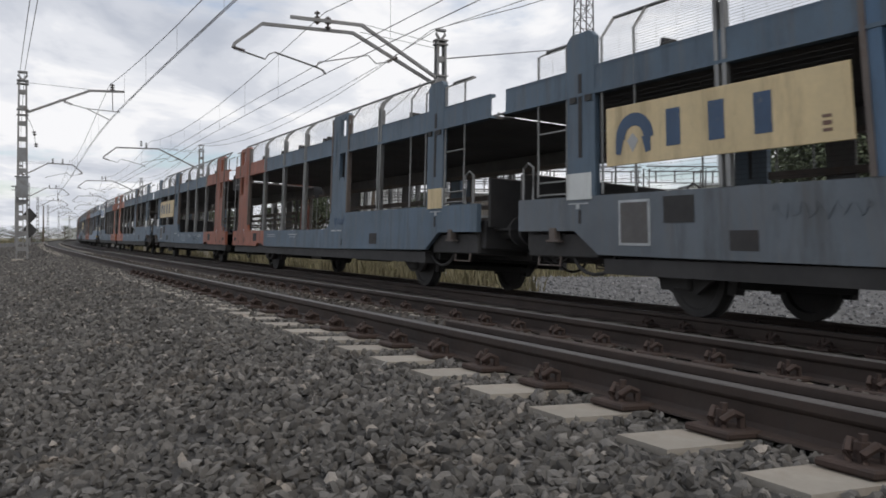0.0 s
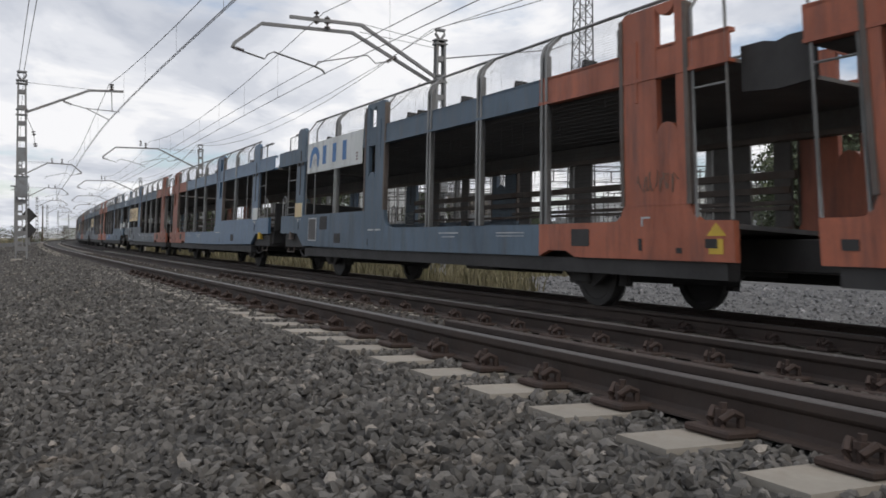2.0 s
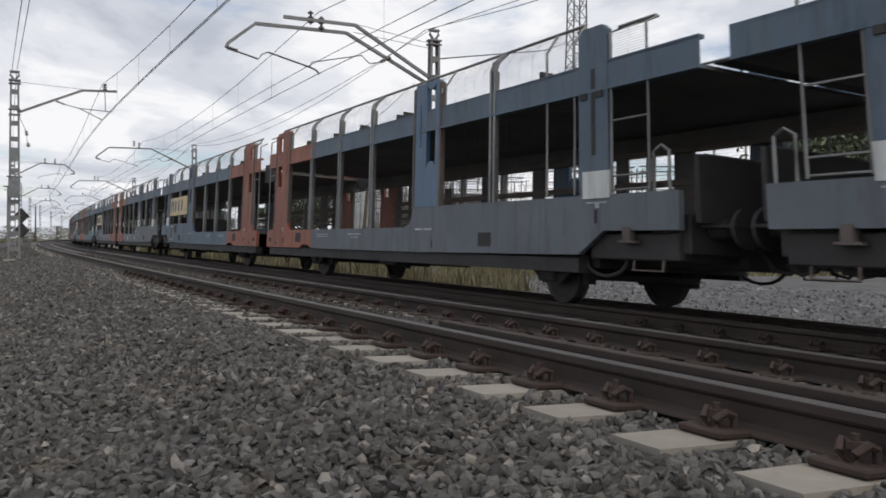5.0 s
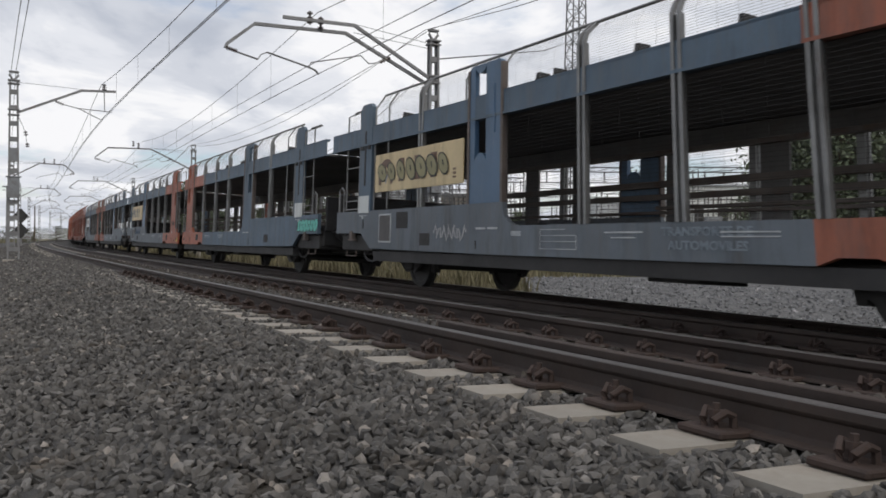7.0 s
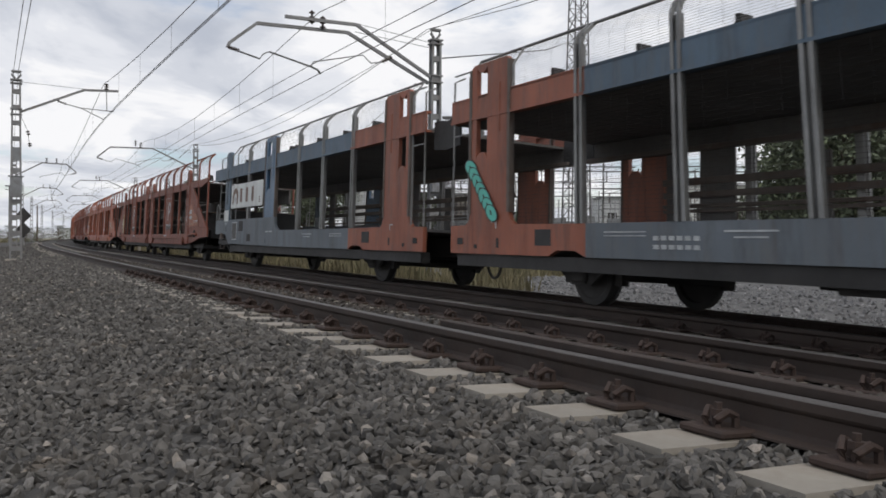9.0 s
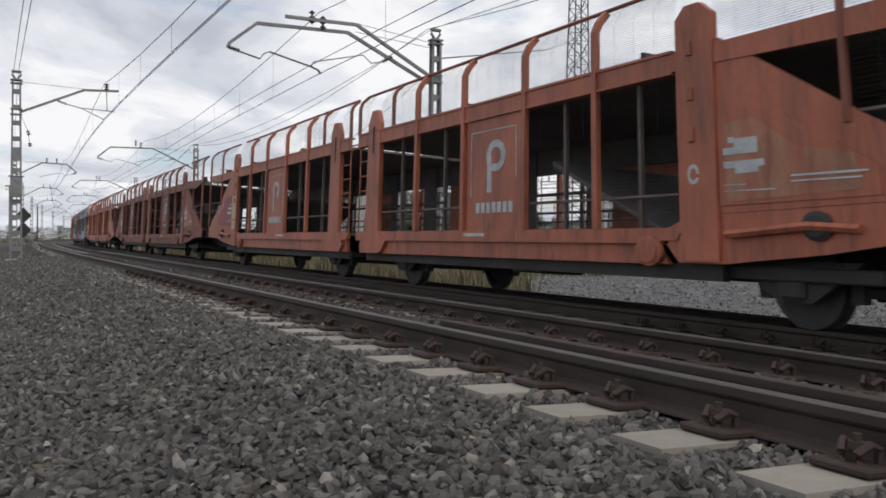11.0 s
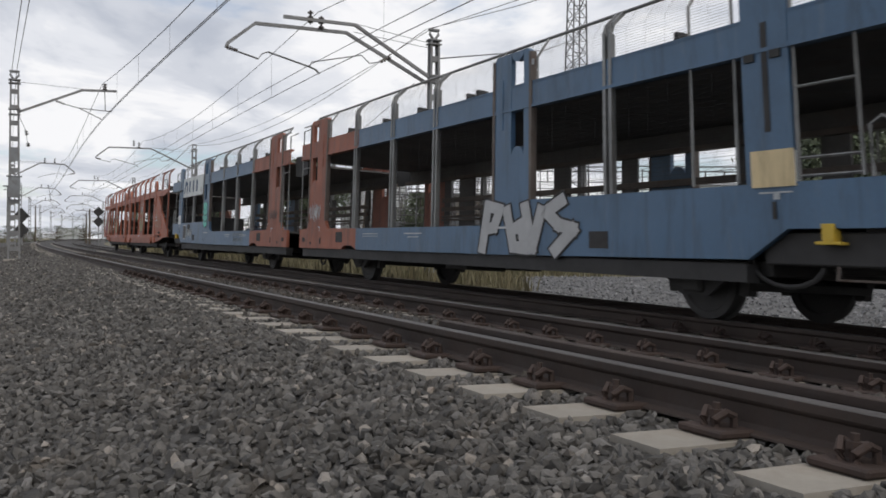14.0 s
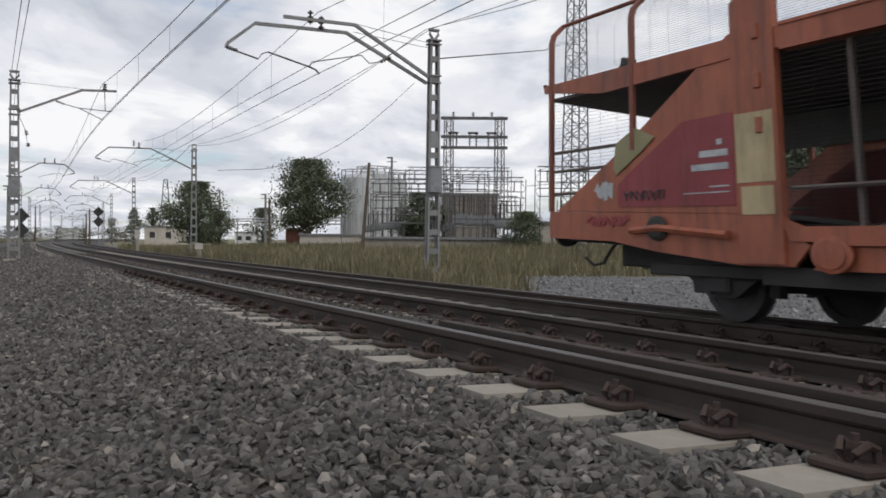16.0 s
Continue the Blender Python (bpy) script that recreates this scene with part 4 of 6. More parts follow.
    for k, q in enumerate((0.9, 3.6, 7.2)):
        part("wheel_chock", shared("wheel_chock", lambda: box((-0.1, 0.1, -0.1, 0.1, 0, 0.12)), U), parent=root, m=pose(X(q), -1.15, 2.93))
        part("wheel_chock", shared("wheel_chock", lambda: box((-0.1, 0.1, -0.1, 0.1, 0, 0.12)), U), parent=root, m=pose(X(q), 1.15, 2.93))
    part("deck_hook", tube([(X(-0.1), -1.40, 2.84), (X(-0.22), -1.40, 2.86), (X(-0.24), -1.40, 2.96)], [(X(-0.1), 1.40, 2.84), (X(-0.22), 1.40, 2.86), (X(-0.24), 1.40, 2.96)], r=0.03), U, root)
    buffer_gear(root, X(0.0), 1.0)
    return root


def disc_shape(cx, cz, rx, rz, a0=0, a1=360, inner=0.0, n=20):
    """Outline of an ellipse, or of a part of a ring."""
    out = [(cx + rx * math.cos(radians(a0 + (a1 - a0) * i / n)), cz + rz * math.sin(radians(a0 + (a1 - a0) * i / n))) for i in range(n + (0 if a1 - a0 == 360 else 1))]
    if inner:
        out += [(cx + rx * inner * math.cos(radians(a1 - (a1 - a0) * i / n)), cz + rz * inner * math.sin(radians(a1 - (a1 - a0) * i / n))) for i in range(n + 1)]
    return out


def paint(root, name, material, outline, y, depth=0.004, label=""):
    return part(name, plate(outline, y, y + (depth if y > 0 else -depth)), material, root, label)


def maker_board(root, L, sy, board, ink, faded=False, z0=1.78):
    """Large name board: an arch emblem and three plain blocks."""
    half = L / 2
    y = sy * 1.462
    qs = lambda q: half - q
    b = part("name_board", box((qs(4.40), qs(1.62), min(sy * 1.45, y + sy * 0.01), max(sy * 1.45, y + sy * 0.01), z0 - 0.04, z0 + 0.68), bevel=0.006), MAT[board], root, "%s name board with a dark arch emblem and block marks" % board)
    yy = y + sy * 0.0105
    arch = disc_shape(qs(2.04), z0 + 0.26, 0.27, 0.31, 0, 180, 0.50)
    arch = [(x, z) for x, z in arch]
    paint(b, "emblem", MAT[ink], arch, yy)
    paint(b, "emblem", MAT[ink], [(qs(1.77), z0 + 0.27), (qs(1.89), z0 + 0.27), (qs(1.84), z0 + 0.08), (qs(1.77), z0 + 0.10)], yy)
    paint(b, "emblem", MAT[ink], [(qs(2.27), z0 + 0.27), (qs(2.15), z0 + 0.27), (qs(2.20), z0 + 0.08), (qs(2.27), z0 + 0.10)], yy)
    paint(b, "emblem_drop", MAT["silver"], [(qs(2.02), z0 + 0.10), (qs(2.10), z0 + 0.24), (qs(2.02), z0 + 0.33), (qs(1.94), z0 + 0.24)], yy)
    for q0, q1 in ((2.48, 2.66), (3.0, 3.18), (3.5, 3.68)):
        bars(b, "block_mark", MAT[ink], [(qs(q0), qs(q1), z0 + 0.12, z0 + 0.54)], yy)
    bars(b, "small_mark", MAT["browntext"], [(qs(4.14), qs(4.22), z0 + 0.06, z0 + 0.09), (qs(4.14), qs(4.22), z0 + 0.12, z0 + 0.16), (qs(4.14), qs(4.22), z0 + 0.19, z0 + 0.22)], yy)
    return b


def bubble_tag(root, L, sy, q0, z0, dq, dz, n, w, h, fill, y=1.4535, slope=0.3):
    """Sprayed bubble shapes with a dark edge, side by side."""
    half, seed = L / 2, random.Random(int(q0 * 100) + n)
    for i in range(n):
        x, z = half - (q0 + dq * i), z0 + dz * i
        a, c = w * seed.uniform(0.85, 1.1), h * seed.uniform(0.85, 1.08)
        base = sy * (y + 0.0014 * i)
        o = [(px + slope * (pz - z), pz) for px, pz in disc_shape(x, z, a, c, n=14)]
        k = [(px + slope * (pz - z), pz) for px, pz in disc_shape(x, z, a * 0.84, c * 0.88, n=14)]
        g = paint(root, "sprayed_mark", MAT["black"], o, base, 0.003)
        paint(g, "sprayed_fill", MAT[fill], k, base + sy * 0.003, 0.0012)
        d = [(half - (q0 + dq * i) - 0.02 + slope * (zz - z), zz) for zz in (z - c * 0.2, z + c * 0.3)]
        paint(g, "sprayed_eye", MAT["black"], [(d[0][0], d[0][1]), (d[0][0] + 0.03, d[0][1]), (d[1][0] + 0.03, d[1][1]), (d[1][0], d[1][1])], base + sy * 0.0042, 0.001)


def scribble(root, L, sy, q0, z0, w, h, material, seed, strokes=3, r=0.012, y=1.456):
    """An unreadable sprayed scrawl."""
    rng, half = random.Random(seed), L / 2
    runs = []
    for s in range(strokes):
        x, z = half - q0 - w * s / strokes, z0 + h * 0.5
        run = []
        for i in range(9):
            run.append((x - w / strokes * i / 8 + rng.uniform(-0.03, 0.03), sy * y, z + h * 0.5 * math.sin(i * 1.7 + s) * rng.uniform(0.6, 1)))
        runs.append(run)
    for k, run in enumerate(runs):
        bm, rows = bmesh.new(), []
        for i, p in enumerate(run):
            a, b = run[max(i - 1, 0)], run[min(i + 1, len(run) - 1)]
            d = Vector((b[0] - a[0], 0, b[2] - a[2])).normalized()
            n = Vector((-d.z, 0, d.x)) * r
            up = Vector((0, sy * (0.003 + 0.0004 * k), 0))
            v = Vector(p)
            rows.append([bm.verts.new(c) for c in (v + n, v - n, v - n + up, v + n + up)])
        for p, q in zip(rows, rows[1:]):
            for i in range(4):
                bm.faces.new((p[i], p[(i + 1) % 4], q[(i + 1) % 4], q[i]))
        bm.faces.new(rows[0][::-1])
        bm.faces.new(rows[-1])
        bmesh.ops.recalc_face_normals(bm, faces=bm.faces)
        part("sprayed_scrawl", bm, MAT[material], root)


def lettering(root, text, size, m, material):
    cu = bpy.data.curves.new("lettering", "FONT")
    cu.body, cu.size, cu.extrude = text, size, 0.002
    cu.resolution_u, cu.offset = 2, size * 0.03
    tmp = new("lettering", cu)
    me = bpy.data.meshes.new_from_object(tmp)
    bpy.data.objects.remove(tmp)
    me.materials.append(material)
    part("lettering", me, parent=root, m=m)


TRAIN = []


def put(unit, near, u0, u1, front):
    TRAIN.append((unit, u0, u1, front))
    return unit


MODELS = {}


def blue_copy(main, inner, label, far):
    key = (main, inner, far)
    if key not in MODELS:
        MODELS[key] = blue_unit(main, inner, label, far)
        return MODELS[key]
    return tagged(copy_thing(MODELS[key], Matrix()), label)


def red_copy(main, label, far):
    key = (main, far)
    if key not in MODELS:
        MODELS[key] = red_unit(main, label, far)
        return MODELS[key]
    return tagged(copy_thing(MODELS[key], Matrix()), label)


NAMES = {"blue": "faded blue", "greyblue": "dirty grey-blue", "bright": "bright blue"}
# front half, rear half, joint colour, board, ink of the board
BLUES = [(None, "greyblue", "red", "cream", "navy"), ("blue", "blue", "red", "cream", "navy"), ("blue", "blue", "orange", "white", "logoblue"),
         ("bright", "greyblue", "red", "cream", "browntext"), ("blue", "greyblue", "orange", "cream", "browntext"), ("greyblue", "blue", "red", "cream", "navy"),
         ("greyblue", "greyblue", "red", "cream", "browntext"), ("blue", "greyblue", "orange", "cream", "navy"), ("greyblue", "greyblue", "red", "white", "browntext")]
FRONTS = [-18.65 + 26.71 * j for j in range(9)]
BLUES.append(("bright", "bright", "red", "white", "navy"))
FRONTS.append(311.6)
blues = []
for (fore, aft, inner, board, ink), f in zip(BLUES, FRONTS):
    one = None
    if fore:
        one = put(blue_copy(fore, inner, "%s two-deck car carrier half with a red joint end" % NAMES[fore], 1), -1, f - 0.10, f + 12.45, True)
    two = put(blue_copy(aft, inner, "%s two-deck car carrier half with a name board" % NAMES[aft], -1), 1, f + 13.05, f + 25.60, False)
    blues.append((one, two))
for (one, two), (fore, aft, inner, board, ink) in zip(blues, BLUES):
    maker_board(two, BLUE_L, 1, board, ink, z0=2.42 if two in (blues[2][1], blues[9][1]) else 1.78)
half = BLUE_L / 2
# marks that only some wagons carry (the side by the camera is -y on front halves and +y on rear halves)
scribble(blues[0][1], BLUE_L, 1, 3.6, 1.05, 0.9, 0.18, "greyblue", 3)
scribble(blues[1][0], BLUE_L, -1, 4.6, 1.1, 0.5, 0.22, "navy", 5, 2)
scribble(blues[2][0], BLUE_L, -1, 5.1, 1.1, -0.5, 0.25, "deck", 6, 3, 0.008)
scribble(blues[2][1], BLUE_L, 1, 11.25, 1.35, 0.55, 0.3, "browntext", 7, 3, 0.008)
bars(blues[2][1], "warning_sign", MAT["yellow"], [(half - 12.3, half - 12.14, 0.70, 0.86)], 1.4535, "yellow square warning sign")
paint(blues[2][1], "warning_triangle", MAT["yellow"], [(half - 12.34, 0.89), (half - 12.12, 0.89), (half - 12.23, 1.03)], 1.4535)
bars(blues[4][0], "data_panel", MAT["paleblue"], [(half - 8.95, half - 8.35, 0.68, 1.0), (half - 7.6, half - 7.05, 0.70, 1.02)], -1.4535, "royal blue data panel")
bars(blues[4][0], "data_line", MAT["stencil"], [(half - 8.9, half - 8.42, 0.9, 0.94), (half - 8.9, half - 8.42, 0.82, 0.85), (half - 7.5, half - 7.15, 0.88, 0.90), (half - 6.9, half - 6.2, 0.92, 0.94), (half - 6.9, half - 6.3, 0.85, 0.87)], -1.458)
bars(blues[3][1], "data_table", MAT["stencil"], [(half - 7.0, half - 6.0, 1.0, 1.012), (half - 7.2, half - 6.0, 0.92, 0.932), (half - 7.6, half - 6.0, 0.83, 0.842), (half - 7.8, half - 6.2, 0.74, 0.752), (half - 5.55, half - 5.3, 0.90, 0.99)], 1.4545)
for k, (unit, sy) in enumerate(((blues[1][1], 1), (blues[0][1], 1), (blues[3][1], 1), (blues[6][1], 1), (blues[9][1], 1))):
    for row, word in enumerate(("TRANSPORTE DE", "AUTOMOVILES")):
        lettering(unit, word, 0.135, pose(half - 8.0 - 0.08 * row, 1.4545, 0.90 - 0.15 * row, 90, 0, 180), MAT["faint"])
for unit in (blues[1][1], blues[6][1]):
    bars(unit, "data_table", MAT["stencil"], [(half - 6.55, half - 6.1, 0.98, 0.99), (half - 6.75, half - 6.1, 0.90, 0.91), (half - 6.75, half - 6.1, 0.82, 0.83), (half - 6.75, half - 6.74, 0.72, 0.90), (half - 6.11, half - 6.1, 0.72, 0.98), (half - 6.75, half - 6.1, 0.72, 0.73), (half - 5.72, half - 5.52, 0.90, 0.97)], 1.4545)
for unit in (blues[4][0], blues[6][0], blues[8][0]):
    bars(unit, "data_line", MAT["stencil"], [(half - 8.6 + 0.1 * i, half - 8.53 + 0.1 * i, z, z + 0.05) for z in (0.84, 0.74) for i in range(6)] + [(half - 6.2, half - 5.75, z, z + 0.03) for z in (0.92, 0.84, 0.76)], -1.4545)
scribble(blues[8][0], BLUE_L, -1, 0.82, 1.06, -0.6, 0.26, "stencil", 41, 4, 0.014)
scribble(blues[6][0], BLUE_L, -1, 11.7, 1.5, -0.4, 0.3, "stencil", 42, 3, 0.014, 1.462)
scribble(blues[4][1], BLUE_L, 1, 11.2, 1.4, 0.5, 0.5, "stencil", 43, 4, 0.009, 1.462)
lettering(blues[6][0], "VIRUS", 0.42, pose(half - 5.45, -1.456, 1.44, 90, 0, 0), MAT["white"])
scribble(blues[6][1], BLUE_L, 1, 3.6, 0.8, 0.85, 0.3, "silver", 9, 3, 0.014)
bubble_tag(blues[6][1], BLUE_L, 1, 1.9, 2.1, 0.33, 0.0, 7, 0.16, 0.2, "olive", 1.478)
bubble_tag(blues[7][0], BLUE_L, -1, 1.05, 1.15, -0.19, 0.0, 6, 0.13, 0.17, "teal")
scribble(blues[7][1], BLUE_L, 1, 2.7, 0.95, 1.3, 0.4, "navy", 11, 4, 0.011)
scribble(blues[7][1], BLUE_L, 1, 11.2, 1.3, 0.55, 0.28, "deck", 12, 3, 0.009)
bars(blues[7][1], "warning_sign", MAT["yellow"], [(half - 12.3, half - 12.14, 0.70, 0.86)], 1.4535, "yellow square warning sign")
bubble_tag(blues[8][0], BLUE_L, -1, 11.9, 1.95, -0.085, -0.12, 7, 0.14, 0.15, "teal", 1.466, -0.4)
letters = (((5.55, 0.70), (5.42, 1.34), (5.15, 1.28), (5.28, 1.02), (5.42, 1.0)), ((5.0, 1.26), (4.86, 0.74), (4.62, 0.72), (4.70, 1.05), (4.86, 0.98)), ((4.62, 1.30), (4.48, 0.72), (4.30, 1.24)), ((3.92, 1.36), (4.2, 1.22), (3.98, 1.04), (3.72, 0.98), (4.05, 0.70)))
for r, ink, y in ((0.115, "black", 1.4535), (0.085, "silver", 1.4575)):
    for run in letters:
        for k, ((qa, za), (qb, zb)) in enumerate(zip(run, run[1:])):
            d = Vector((qa - qb, zb - za)).normalized()
            n = Vector((-d.y, d.x)) * r
            a, b = Vector((half - qa, za)) - d * r * 0.8, Vector((half - qb, zb)) + d * r * 0.8
            paint(blues[9][0], "sprayed_stroke", MAT[ink], [tuple(a + n), tuple(a - n), tuple(b - n), tuple(b + n)], -(y + 0.0006 * k), 0.003)
bars(blues[9][0], "notice_sheet", MAT["cream"], [(half - 1.36, half - 0.94, 1.36, 1.72)], -1.466, "cream notice sheet")
bars(blues[1][0], "notice_sheet", MAT["cream"], [(half - 1.36, half - 0.94, 1.36, 1.70)], -1.466, "cream notice sheet")
bars(blues[2][1], "notice_sheet", MAT["cream"], [(half - 1.36, half - 0.94, 1.36, 1.70)], 1.466, "cream notice sheet")
bubble_tag(blues[9][1], BLUE_L, 1, 4.85, 1.35, 0.0, 0.2, 4, 0.3, 0.16, "teal", 1.458, 0.2)
scribble(blues[9][1], BLUE_L, 1, 1.9, 0.8, 1.2, 0.45, "stencil", 15, 4, 0.012)
scribble(blues[9][1], BLUE_L, 1, 11.15, 1.3, 0.6, 0.3, "deck", 16, 3, 0.01)
scribble(blues[9][0], BLUE_L, -1, 11.9, 1.2, -0.6, 0.45, "stencil", 17, 3, 0.012)

REDS = [("brown", 221.95), ("orange", 244.45), ("brown", 266.95), ("orange", 289.4), ("orange", 338.5)]
reds = []
for main, f in REDS:
    word = "rusty brown-red" if main == "brown" else "orange-red"
    one = put(red_copy(main, word + " two-deck car carrier half with wedge end", 1), -1, f, f + 10.45, True)
    two = put(red_copy(main, word + " two-deck car carrier half with worn emblem", -1), 1, f + 10.75, f + 21.2, False)
    reds.append((one, two))
rh = RED_L / 2
for k, (one, two) in enumerate(reds):
    for unit, sy in ((one, -1), (two, 1)):
        y = sy * 1.4325
        if k == 4:
            continue
        cx = rh - 6.1
        ink = MAT["cream"] if k == 3 else MAT["stencil"]
        paint(unit, "emblem_ring", ink, disc_shape(cx - sy * 0.04, 2.10, 0.22, 0.24, -120 if sy < 0 else -60, 200 if sy < 0 else 240, 0.55), y)
        paint(unit, "emblem_stem", ink, [(cx + sy * 0.16, 1.55), (cx + sy * 0.06, 1.55), (cx + sy * 0.06, 2.1), (cx + sy * 0.16, 2.1)], y)
        bars(unit, "name_bar", ink, [(cx - 0.42 + 0.125 * i, cx - 0.42 + 0.125 * i + 0.085, 1.24, 1.40) for i in range(7)], y)
        if k in (0, 2):
            scribble(unit, RED_L, sy, 5.7, 1.1, 0.8, 0.3, "deck", 30 + k, 3, 0.02, 1.44)
for unit, sy, q in ((reds[4][1], 1, 6.13), (reds[4][0], -1, 6.13)):
    cx, y = rh - q, sy * 1.434
    paint(unit, "sprayed_mark", MAT["black"], disc_shape(cx, 1.72, 0.47, 0.66, 165, 375, 0.34, 26), y, 0.002)
    paint(unit, "sprayed_fill", MAT["olive"], disc_shape(cx, 1.72, 0.43, 0.62, 168, 372, 0.40, 26), y + sy * 0.002, 0.002)
    for dx, z, a, c in ((-0.26, 2.08, 0.11, 0.14), (0.22, 2.02, 0.12, 0.14)):
        paint(unit, "sprayed_mark", MAT["black"], disc_shape(cx + dx, z, a, c, n=16), y, 0.002)
        paint(unit, "sprayed_fill", MAT["olive"], disc_shape(cx + dx, z, a * 0.8, c * 0.82, n=16), y + sy * 0.002, 0.002)
    paint(unit, "emblem_ring", MAT["stencil"], disc_shape(cx, 2.2, 0.17, 0.2, -60, 240, 0.5), y, 0.0015)
for k in (0, 1, 2, 3):
    paint(reds[k][0], "sprayed_mark", MAT["stencil"], disc_shape(rh - 2.76, 1.55, 0.07, 0.11, 0, 330, 0.6, 16), -1.4655, 0.003)
    bars(reds[k][0], "stencil_mark", MAT["stencil"], [(rh - 2.3, rh - 2.06, 1.72, 1.88), (rh - 2.3, rh - 2.06, 1.52, 1.62), (rh - 1.75, rh - 1.1, 1.45, 1.47), (rh - 1.75, rh - 1.15, 1.40, 1.415)], -1.4515)
# the last wagon's patched wedge and scrawls
paint(reds[4][1], "paint_patch", MAT["olive"], [(rh - 1.0, 1.62), (rh - 1.35, 1.86), (rh - 1.55, 2.02), (rh - 1.28, 2.16), (rh - 1.0, 2.0), (rh - 0.96, 1.7)], 1.4495, 0.003, "mossy cream patch of paint")
scribble(reds[4][1], RED_L, 1, 1.1, 1.28, 0.55, 0.16, "black", 21, 4, 0.009, 1.4495)
scribble(reds[4][1], RED_L, 1, 0.55, 1.0, 0.6, 0.14, "crimson", 22, 3, 0.02, 1.44)
scribble(reds[4][1], RED_L, 1, 0.7, 1.3, 0.22, 0.28, "stencil", 23, 2, 0.03, 1.44)
scribble(reds[4][1], RED_L, 1, 9.45, 0.75, 0.5, 0.2, "deck", 24, 3, 0.012, 1.47)
paint(reds[4][1], "sprayed_mark", MAT["stencil"], disc_shape(rh - 9.72, 1.25, 0.1, 0.12, 0, 360, 0.0, 16), 1.4705, 0.003)
scribble(reds[1][1], RED_L, 1, 0.9, 1.6, 0.9, 0.35, "stencil", 25, 3, 0.012, 1.4405)
scribble(reds[3][1], RED_L, 1, 1.2, 1.9, 0.9, 0.2, "cream", 26, 4, 0.012, 1.4505)


def train_pose(u0, u1, front, t):
    """Pose of a wagon half between two places of the train's length, at t seconds."""
    x0, y0, _ = line(LONG * (u0 - 0.1) + 1.77 - SPEED * t, TRACK)
    x1, y1, _ = line(LONG * (u1 - 0.1) + 1.77 - SPEED * t, TRACK)
    a = math.degrees(math.atan2(y0 - y1, x0 - x1))
    m = pose((x0 + x1) / 2, (y0 + y1) / 2, TRACK_TOP, 0, 0, a) @ pose(0, 0, 0, -LEAN)
    return m if front else m @ pose(0, 0, 0, 0, 0, 180)


ROUND = ("axle", "wheel", "axle_box", "leaf_spring", "buffer", "coupling_hook")


def true_size(roots):
    """Brings the plan figures of the wagons to their true length and height; wheels and buffers stay round."""
    size, done = Matrix.Diagonal((LONG, 1.0, HIGH)), set()
    for root in roots:
        for ob in root.children_recursive:
            x, y, z = ob.location
            ob.location = (x * LONG, y, z * HIGH) if not ob.name.startswith("wheelset") else (x * LONG, y, z)
            if ob.data.name not in done and ob.data.name.split(".")[0] not in ROUND:
                turn = ob.matrix_basis.to_3x3()
                ob.data.transform((turn.inverted() @ size @ turn).to_4x4())
            done.add(ob.data.name)


true_size([unit for unit, *_ in TRAIN])


# ---- overhead line ----
def ground_at(s, d):
    x, y, a = line(s, d)
    return x, y, profile(d), a


def lattice_legs(bm, h, w0, w1, depth, step, leg=0.05):
    """Two upright channels tied with flat battens on both faces."""
    for sx in (-1, 1):
        run0, run1 = sx * w0 / 2, sx * w1 / 2
        for sy in (-1, 1):
            add_tube(bm, [(run0, sy * depth / 2, 0), (run1, sy * depth / 2, h)], leg, 4, True)
        n = 8
        for i in range(n):
            a, b = i / n, (i + 1) / n
            xa, xb = run0 + (run1 - run0) * a, run0 + (run1 - run0) * b
            v = [bm.verts.new(p) for p in ((xa, -depth / 2, h * a), (xa, depth / 2, h * a), (xb, depth / 2, h * b), (xb, -depth / 2, h * b))]
            bm.faces.new(v)
    k, z = 0, 0.35
    while z < h - 0.1:
        w = (w0 + (w1 - w0) * z / h) / 2
        add_box(bm, -w, w, -depth / 2 - 0.012, -depth / 2 + 0.012, z, z + 0.16)
        add_box(bm, -w, w, depth / 2 - 0.012, depth / 2 + 0.012, z, z + 0.16)
        z += step


def add_insulator(bm, a, b, r=0.06, n=5):
    a, b = Vector(a), Vector(b)
    add_tube(bm, [a, b], r * 0.35, 6)
    for i in range(n):
        p = a.lerp(b, (i + 0.5) / n)
        d = (b - a).normalized() * 0.018
        add_tube(bm, [p - d, p + d], r, 8)


